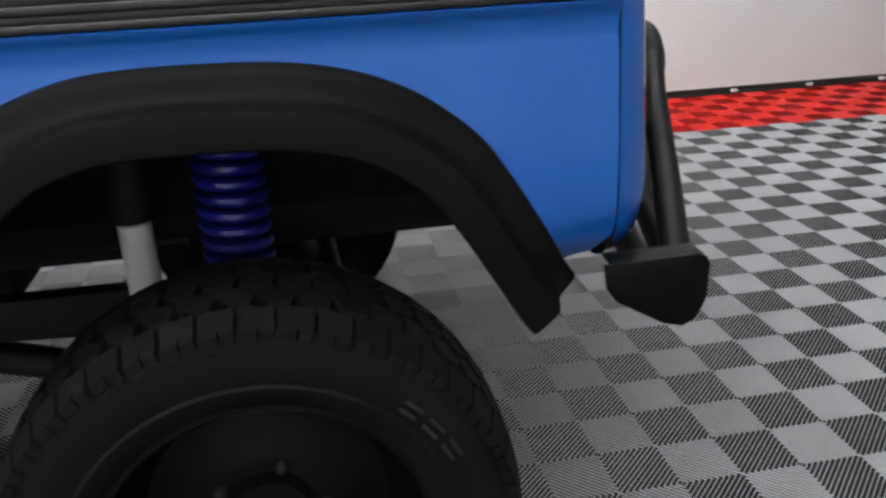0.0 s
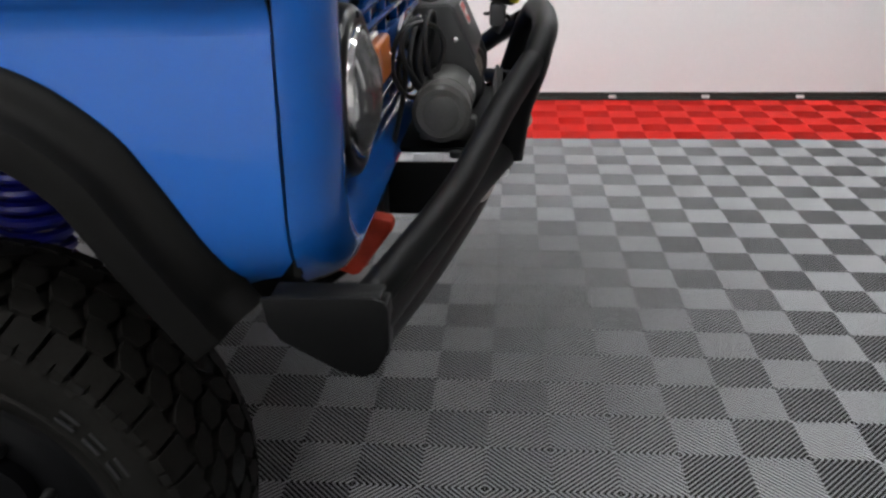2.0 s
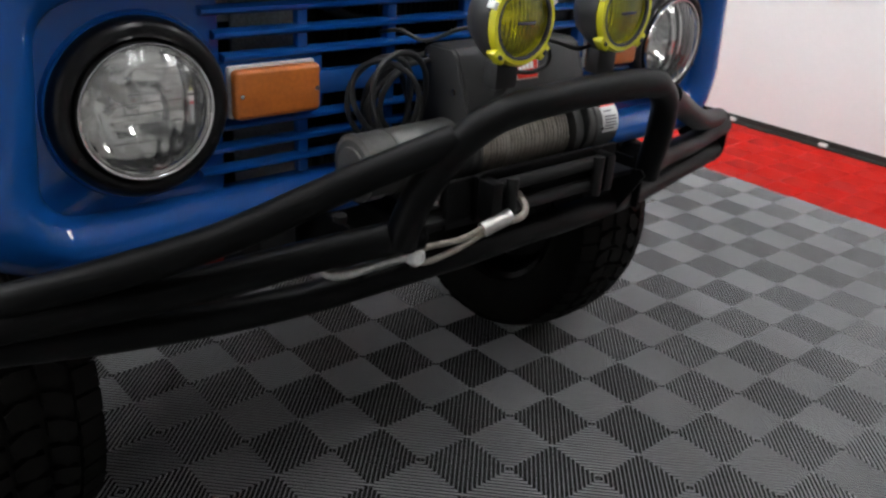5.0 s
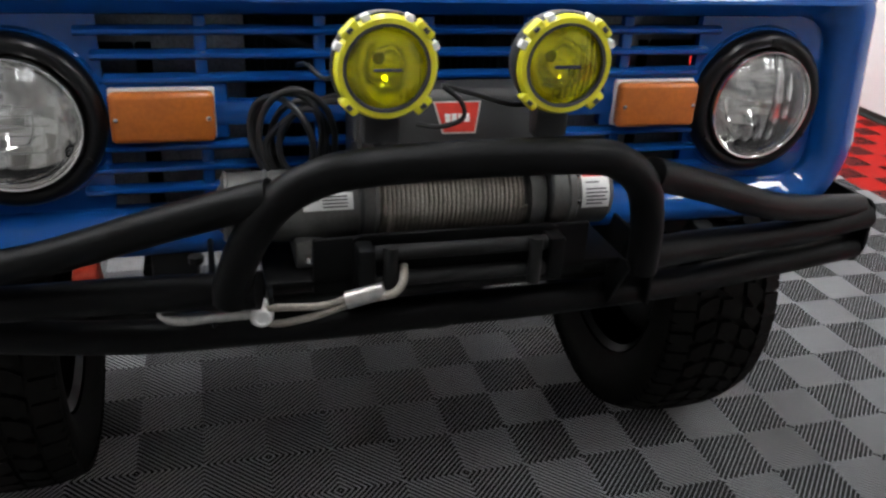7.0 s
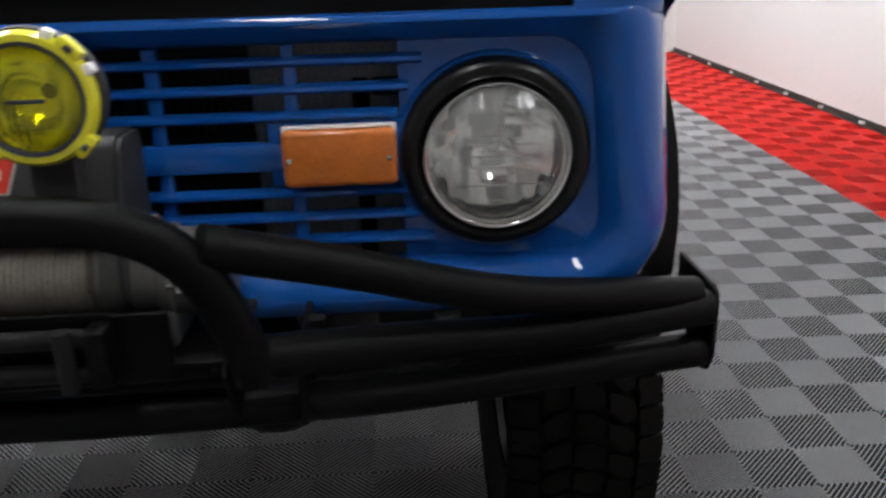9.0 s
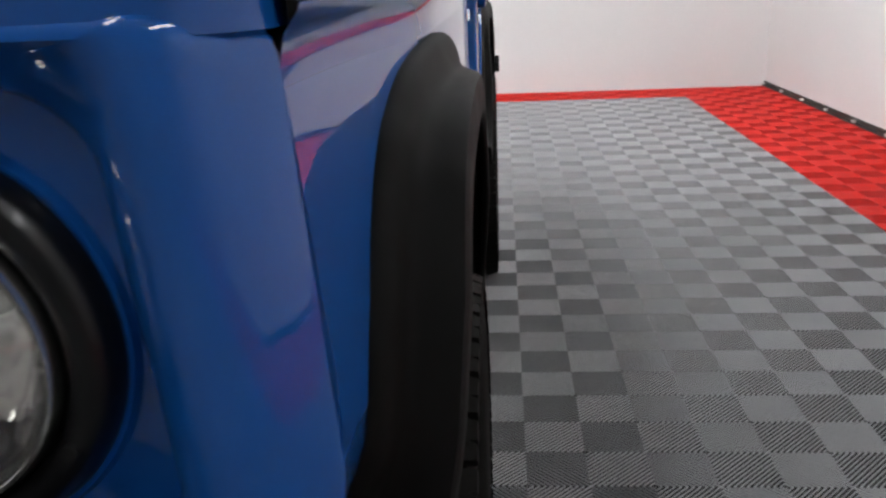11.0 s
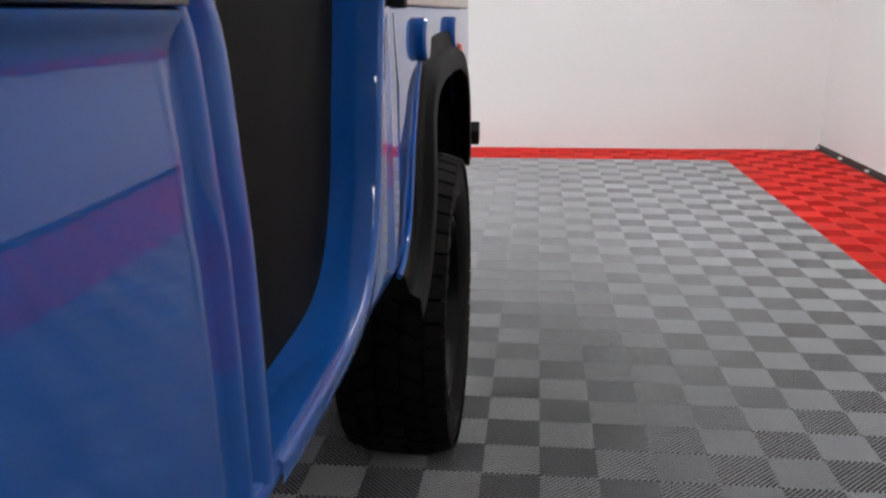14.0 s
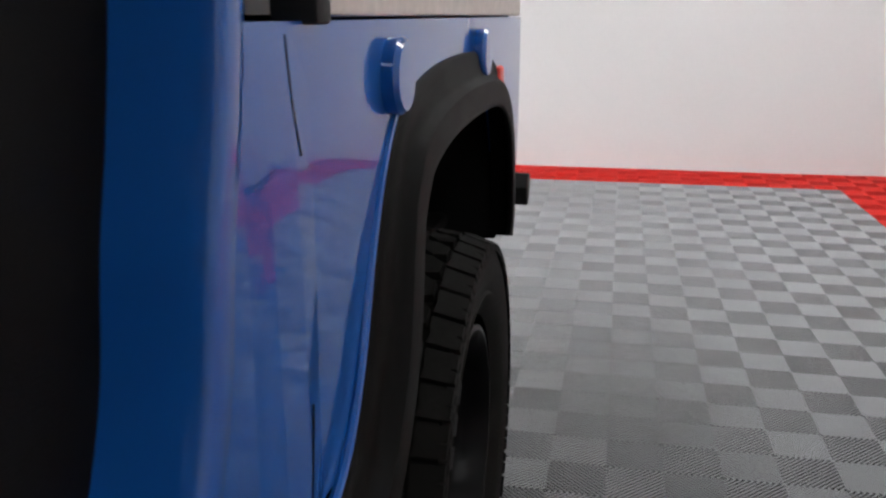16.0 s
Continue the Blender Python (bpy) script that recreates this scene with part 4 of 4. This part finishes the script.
for layer, (y0, y1, r) in enumerate(((-0.104, 0.12, 0.0475), (-0.098, 0.112, 0.0535))):
    turns = int((y1 - y0) / 0.0066)
    pts = []
    for k in range(turns * 20 + 1):
        a = 2 * math.pi * k / 20
        wob = 0.0012 * math.sin(a * 0.173 + layer) + 0.0008 * math.sin(a * 0.41)
        pts.append((WX + (r + wob) * math.cos(a), y0 + (y1 - y0) * k / (turns * 20), WZ + (r + wob) * math.sin(a)))
    part("wire_rope", tube(pts, 0.0034, 6), ROPE, winch, "worn steel wire rope")
for y, z, w in ((-0.205, 0.826, 0.02), (0.19, 0.826, 0.012)):
    part("foot", rbox(WX - 0.05, WX + 0.058, y - w, y + w, 0.806, 0.85, 0.006), WINCH_GREY, winch)
    part("foot_bolt", lathe([(0.0, 0.0), (0.0, 0.008), (0.008, 0.008), (0.009, 0.0)], "z", (WX + 0.064, y, 0.822), 8), CHROME, winch)
for k in range(3):
    part("gear_screw", lathe([(0.198, 0.004), (0.204, 0.004), (0.205, 0.0)], "y", (WX + 0.055 * math.cos(-0.7 + k * 0.75), 0, WZ + 0.055 * math.sin(-0.7 + k * 0.75)), 8), CHROME, winch)
# control box
side = [(0.604, 1.036), (0.612, 1.046), (0.672, 1.048), (0.684, 1.040), (0.7265, 0.942), (0.720, 0.937), (0.69, 0.950), (0.655, 0.953), (0.62, 0.945), (0.592, 0.935)]
part("control_box", slab(side, "xz", -0.127, 0.150, 0.004), COVER, winch, "black control box cover", angle=30)
for x, z in ((0.686, 0.982), (0.618, 1.026)):
    part("box_screw", lathe([(-0.134, 0.0055), (-0.138, 0.0055), (-0.139, 0.0)], "y", (x, 0, z), 10), CHROME, winch)
slope = (0.684 - 0.742) / (1.040 - 0.905)


def on_cover(y, z, lift):
    """A point on the sloping front of the control box."""
    n = Vector((1, 0, -slope)).normalized()
    return Vector((0.684 + (z - 1.040) * slope, y, z)) + n * lift


def plate_on_cover(outline, lift):
    bm = bmesh.new()
    lo = [bm.verts.new(on_cover(y, z, 0.0005)) for y, z in outline]
    hi = [bm.verts.new(on_cover(y, z, lift)) for y, z in outline]
    bm.faces.new(hi)
    for i in range(len(lo)):
        bm.faces.new((lo[i], lo[(i + 1) % len(lo)], hi[(i + 1) % len(hi)], hi[i]))
    return bm


part("badge", plate_on_cover([(-0.024, 1.034), (0.047, 1.034), (0.036, 0.992), (-0.013, 0.992)], 0.002), LABEL, winch, smooth=False)
part("badge_face", plate_on_cover([(-0.021, 1.032), (0.044, 1.032), (0.034, 0.994), (-0.011, 0.994)], 0.0028), RED_PLASTIC, winch, "red badge with a white bar", smooth=False)
for k in range(4):
    part("badge_mark", plate_on_cover([(-0.008 + 0.0095 * k, 1.018), (-0.0005 + 0.0095 * k, 1.018), (-0.0005 + 0.0095 * k, 1.007), (-0.008 + 0.0095 * k, 1.007)], 0.0034), WHITE_PAINT, winch, smooth=False)


def wrap_label(y0, y1, a0, a1, r, mat, name, n=8):
    """A label that follows the round of the winch."""
    bm = bmesh.new()
    rows = []
    for k in range(n + 1):
        a = radians(a0 + (a1 - a0) * k / n)
        rows.append([bm.verts.new((WX + r * math.cos(a), y, WZ + r * math.sin(a))) for y in (y0, y1)])
    for r0, r1 in zip(rows, rows[1:]):
        bm.faces.new((r0[0], r0[1], r1[1], r1[0]))
    return part(name, bm, mat, winch)


wrap_label(-0.312, -0.285, -72, -38, 0.0536, LABEL, "label")
wrap_label(-0.212, -0.142, 12, 38, 0.0545, LABEL, "label")
wrap_label(-0.205, -0.19, 26, 34, 0.0550, PRINT, "label_print")
for a in (16, 21, 26, 31):
    wrap_label(-0.185, -0.15, a, a + 2.2, 0.0550, PRINT, "label_print")
wrap_label(0.207, 0.252, -8, 62, 0.0535, WHITE_PAINT, "label")
wrap_label(0.209, 0.250, 44, 58, 0.0541, RED_PLASTIC, "label_print")
for a, y1 in ((33, 0.235), (22, 0.246), (16, 0.248), (10, 0.244), (4, 0.247), (-2, 0.24)):
    wrap_label(0.213, y1, a, a + 2.6, 0.0541, PRINT, "label_print")
word = bpy.data.curves.new("label_word", "FONT")
word.body = "ENGAGED"
word.size, word.align_x, word.extrude = 0.0105, "CENTER", 0.0002
ob = new("label_word", word)
word.materials.append(WHITE_PAINT)
ob.parent = winch
aw = radians(50)
ob.matrix_basis = Matrix.Translation((WX + 0.0552 * math.cos(aw), 0.2295, WZ + 0.0552 * math.sin(aw) - 0.002)) @ Matrix.Rotation(math.pi / 2, 4, "Z") @ Matrix.Rotation(math.pi / 2 - aw + 0.0, 4, "X")

# winch leads in loops beside the control box
rnd = random.Random(5)
for k, (y, r, tilt) in enumerate(((-0.20, 0.050, 0.1), (-0.215, 0.062, 0.35), (-0.195, 0.044, -0.2), (-0.232, 0.056, 0.55), (-0.205, 0.066, -0.05))):
    w1, w2 = rnd.uniform(0, 6), rnd.uniform(0, 6)
    loop = []
    for j in range(32):
        a = 2 * math.pi * j / 32
        rr = r * (1 + 0.10 * math.sin(a + w1) + 0.06 * math.sin(2 * a + w2))
        loop.append((0.600 + 0.011 * k + rr * math.cos(a) * math.sin(tilt) + 0.008 * math.sin(2 * a + w1), y + rr * math.cos(a) * math.cos(tilt) * 0.85, 0.962 + rr * 1.1 * math.sin(a)))
    part("lead_loop", tube(loop, 0.0048, 8, closed=True), CABLE, winch)
part("lead", tube(smooth_path([(0.62, -0.13, 1.02), (0.615, -0.19, 1.01), (0.61, -0.25, 0.96), (0.62, -0.23, 0.91), (0.64, -0.17, 0.90)], 6), 0.0050, 8), CABLE, winch)
part("lead", tube(smooth_path([(0.60, -0.10, 1.03), (0.59, -0.20, 1.0), (0.60, -0.24, 0.93), (0.585, -0.27, 0.84), (0.56, -0.30, 0.74)], 6), 0.0050, 8), CABLE, winch)

# rope end with its hook
line = smooth_path([(0.800, -0.085, 0.838), (0.826, -0.092, 0.826), (0.832, -0.105, 0.814), (0.822, -0.124, 0.805), (0.808, -0.15, 0.797)], 6)
part("rope_end", tube(line, 0.006, 8), ROPE, winch)
part("ferrule", tube([(0.818, -0.115, 0.812), (0.808, -0.165, 0.795)], 0.0125, 12), STEEL, winch, "crimped aluminium ferrule")
part("rope_eye", tube(smooth_path([(0.809, -0.16, 0.800), (0.80, -0.20, 0.785), (0.787, -0.262, 0.781), (0.778, -0.278, 0.767), (0.787, -0.262, 0.756), (0.80, -0.21, 0.770), (0.809, -0.16, 0.790)], 6), 0.0052, 8), ROPE, winch)
hook = tube(smooth_path([(0.778, -0.262, 0.772), (0.772, -0.30, 0.769), (0.762, -0.34, 0.762), (0.752, -0.385, 0.755), (0.738, -0.41, 0.757), (0.73, -0.40, 0.772)], 6), [0.010] * 12 + [0.009] * 10 + [0.007] * 9, 12)
part("hook", hook, STEEL, winch, "bare steel clevis hook")
part("hook_pin", lathe([(0.758, 0.0), (0.758, 0.015), (0.788, 0.015), (0.793, 0.011), (0.7935, 0.0085), (0.790, 0.008), (0.790, 0.0)], "x", (0, -0.278, 0.768), 20), WHITE_PAINT, winch, "pale clevis pin")

# ---- fog lamps ----


def fog_lamp(y, z):
    lamp = group_part("fog_lamp", label="round yellow fog lamp in a black shell")
    c = (0, y, z)
    part("shell", lathe([(0.715, 0.0), (0.718, 0.025), (0.735, 0.048), (0.765, 0.064), (0.792, 0.0685), (0.798, 0.067), (0.798, 0.055)], "x", c, 48), COVER, lamp, "black round lamp shell")
    part("reflector", lathe([(0.752, 0.008), (0.757, 0.023), (0.772, 0.040), (0.792, 0.052), (0.796, 0.0525)], "x", c, 40), FOG_MIRROR, lamp)
    g = lathe([(0.800, 0.0525), (0.806, 0.040), (0.810, 0.02), (0.811, 0.0004), (0.807, 0.0004), (0.804, 0.03), (0.797, 0.0515)], "x", c, 48)
    glass = part("lens", g, YELLOW_GLASS, lamp, "yellow fluted lens")
    glass.visible_shadow = False
    part("cover_ring", lathe([(0.797, 0.0535), (0.804, 0.0535), (0.808, 0.055), (0.808, 0.061), (0.803, 0.0645), (0.796, 0.0655), (0.794, 0.064)], "x", c, 64), YELLOW, lamp, "translucent yellow cover rim", angle=30)
    part("seal", lathe([(0.803, 0.0505), (0.8085, 0.0508), (0.8090, 0.0545), (0.803, 0.055)], "x", c, 48), PRINT, lamp)
    for k in range(4):
        a = radians(45 + 90 * k)
        t = rbox(0.790, 0.809, 0.060, 0.0715, -0.013, 0.013, 0.003)
        bmesh.ops.transform(t, matrix=Matrix.Translation(c) @ Matrix.Rotation(a, 4, "X"), verts=t.verts)
        part("cover_tab", t, YELLOW, lamp)
        t = rbox(0.808, 0.8115, 0.063, 0.069, -0.004, 0.004, 0.001)
        bmesh.ops.transform(t, matrix=Matrix.Translation(c) @ Matrix.Rotation(a, 4, "X"), verts=t.verts)
        part("tab_mark", t, PRINT, lamp)
        if k in (0, 1):
            for da in (-21, 21):
                t = rbox(0.792, 0.8065, 0.061, 0.0705, -0.0055, 0.0055, 0.002)
                bmesh.ops.transform(t, matrix=Matrix.Translation(c) @ Matrix.Rotation(a + radians(da), 4, "X"), verts=t.verts)
                part("clip", t, WHITE_PAINT, lamp)
    part("emblem", rbox(0.8095, 0.8125, y - 0.018, y + 0.018, z - 0.0025, z + 0.0015, 0.001), PRINT, lamp)
    part("bracket", rbox(0.752, 0.782, y - 0.024, y + 0.024, z - 0.105, z - 0.062, 0.006), COVER, lamp)
    part("bracket_bolt", tube([(0.765, y, z - 0.118), (0.775, y, z - 0.10)], 0.008, 8), COVER, lamp)
    return lamp


fog_lamp(-0.116, 1.111)
fog_lamp(0.119, 1.112)
part("lamp_lead", tube(smooth_path([(0.755, -0.03, 1.075), (0.76, -0.005, 1.055), (0.755, 0.0, 1.03), (0.75, -0.03, 1.018), (0.74, -0.06, 1.02)], 6), 0.0035, 6), CABLE, car)
part("lamp_lead", tube(smooth_path([(0.75, -0.03, 1.075), (0.755, 0.02, 1.062), (0.755, 0.07, 1.048), (0.75, 0.11, 1.05)], 6), 0.0035, 6), CABLE, car)
part("lamp_lead", tube(smooth_path([(0.74, -0.12, 1.09), (0.70, -0.14, 1.085), (0.65, -0.17, 1.06), (0.61, -0.19, 1.07), (0.57, -0.20, 1.06)], 6), 0.0035, 6), CABLE, car)
part("relay_box", rbox(0.645, 0.675, 0.115, 0.142, 0.965, 1.035, 0.005), CHASSIS, car)
part("relay_tag", rbox(0.674, 0.680, 0.118, 0.140, 0.965, 1.0, 0.001), RED_PLASTIC, car, "small red plug")
part("breather_cap", lathe([(0.0, 0.0), (0.0, 0.012), (0.010, 0.013), (0.018, 0.009), (0.020, 0.0)], "z", (0.775, 0.205, 0.968), 14), CHROME, car)

# ---- floor tiles, ribbed both ways ----
RIBS = 10


def tile_geometry(depth):
    """Vertices and faces of one tile of two by two rib squares, its corner at the origin."""
    verts, faces, index = [], [], {}
    p = 1.0 / RIBS
    # offsets across a rib and heights there: a rounded bar over the dark gap below the tiles
    section = [(-0.076, -depth)] + [(0.082 * math.sin(radians(a)), -0.0009 * (1 - math.cos(radians(a)))) for a in range(-90, 91, 36)] + [(0.076, -depth)]

    def clip(poly, keep):
        out = []
        for i, a in enumerate(poly):
            b = poly[(i + 1) % len(poly)]
            ka, kb = keep(a), keep(b)
            if ka >= -1e-9:
                out.append(a)
            if ka * kb < -1e-15 and min(abs(ka), abs(kb)) > 1e-9:
                t = ka / (ka - kb)
                out.append((a[0] + (b[0] - a[0]) * t, a[1] + (b[1] - a[1]) * t))
        return out

    for qi in range(2):
        for qj in range(2):
            even = (qi + qj) % 2 == 0
            for k in range(-RIBS, RIBS + 1):
                for (u0, z0), (u1, z1) in zip(section, section[1:]):
                    lo, hi = (k + u0) * p, (k + u1) * p
                    poly = [(-0.5, -0.5 - lo), (1.5, 1.5 - lo), (1.5, 1.5 - hi), (-0.5, -0.5 - hi)]
                    for keep in (lambda q: q[0], lambda q: 1 - q[0], lambda q: q[1], lambda q: 1 - q[1]):
                        poly = clip(poly, keep)
                        if len(poly) < 3:
                            break
                    if len(poly) < 3:
                        continue
                    area = sum(poly[i][0] * poly[i - 1][1] - poly[i - 1][0] * poly[i][1] for i in range(len(poly)))
                    if abs(area) < 1e-7:
                        continue
                    face = []
                    for x, y in poly:
                        t = (x - y - lo) / (hi - lo)
                        q = ((qi + (x if even else 1 - x)) * S, (qj + y) * S, z0 + (z1 - z0) * t)
                        key = (qi, qj, k, round(q[0], 6), round(q[1], 6), round(q[2], 6))
                        if key not in index:
                            index[key] = len(verts)
                            verts.append(q)
                        face.append(index[key])
                    a = sum(verts[face[i - 1]][0] * verts[face[i]][1] - verts[face[i]][0] * verts[face[i - 1]][1] for i in range(len(face)))
                    faces.append(face if (a > 0) == (u1 > u0) else face[::-1])
    return verts, faces


GREY_SHAPE, RED_SHAPE = tile_geometry(0.0045), tile_geometry(0.0105)
# sheet below the ribs, coloured near black for the shade in their gaps
floor = structure("floor", rbox(X_BACK, X_FRONT, Y_FAR, Y_SIDE, -0.0129, -0.0122, 0), SUBFLOOR)


def tile_mesh(name, shape, mat):
    me = bpy.data.meshes.new(name)
    me.from_pydata(shape[0], [], shape[1])
    me.polygons.foreach_set("use_smooth", [True] * len(me.polygons))
    me.materials.append(mat)
    return me


GREY_MESH = tile_mesh("floor_tile", GREY_SHAPE, GREY_TILE)
singles, grey_rest, red_rest = [], [], []
for i in range(-57, 39, 2):
    for j in range(-35, 23, 2):
        red = j >= 17 or i < -53
        near = (-29 <= i <= 8 and -3 <= j <= 15) and not red and not (-25 < i < 0 and -5 < j < 3)
        if near and len(singles) < 300:
            singles.append((i, j))
        else:
            (red_rest if red else grey_rest).append((i, j))
for i, j in singles:
    ob = new("tile", GREY_MESH)
    ob.parent = floor
    ob.location = (i * S, j * S, 0)
for name, cells, (tile_v, tile_f), mat in (("grey_tiles", grey_rest, GREY_SHAPE, GREY_TILE), ("red_tiles", red_rest, RED_SHAPE, RED_TILE)):
    base_v = np.array(tile_v)
    shift = np.array([(i * S, j * S, 0.0) for i, j in cells])
    v = (base_v[None] + shift[:, None]).reshape(-1, 3)
    n = len(base_v)
    f = [[a + n * c for a in face] for c in range(len(cells)) for face in tile_f]
    me = bpy.data.meshes.new(name)
    me.from_pydata(v.tolist(), [], f)
    me.polygons.foreach_set("use_smooth", [True] * len(me.polygons))
    me.materials.append(mat)
    tagged(new(name, me), kind="stuff", label="interlocking ribbed plastic floor tiles", category="floor tiles")
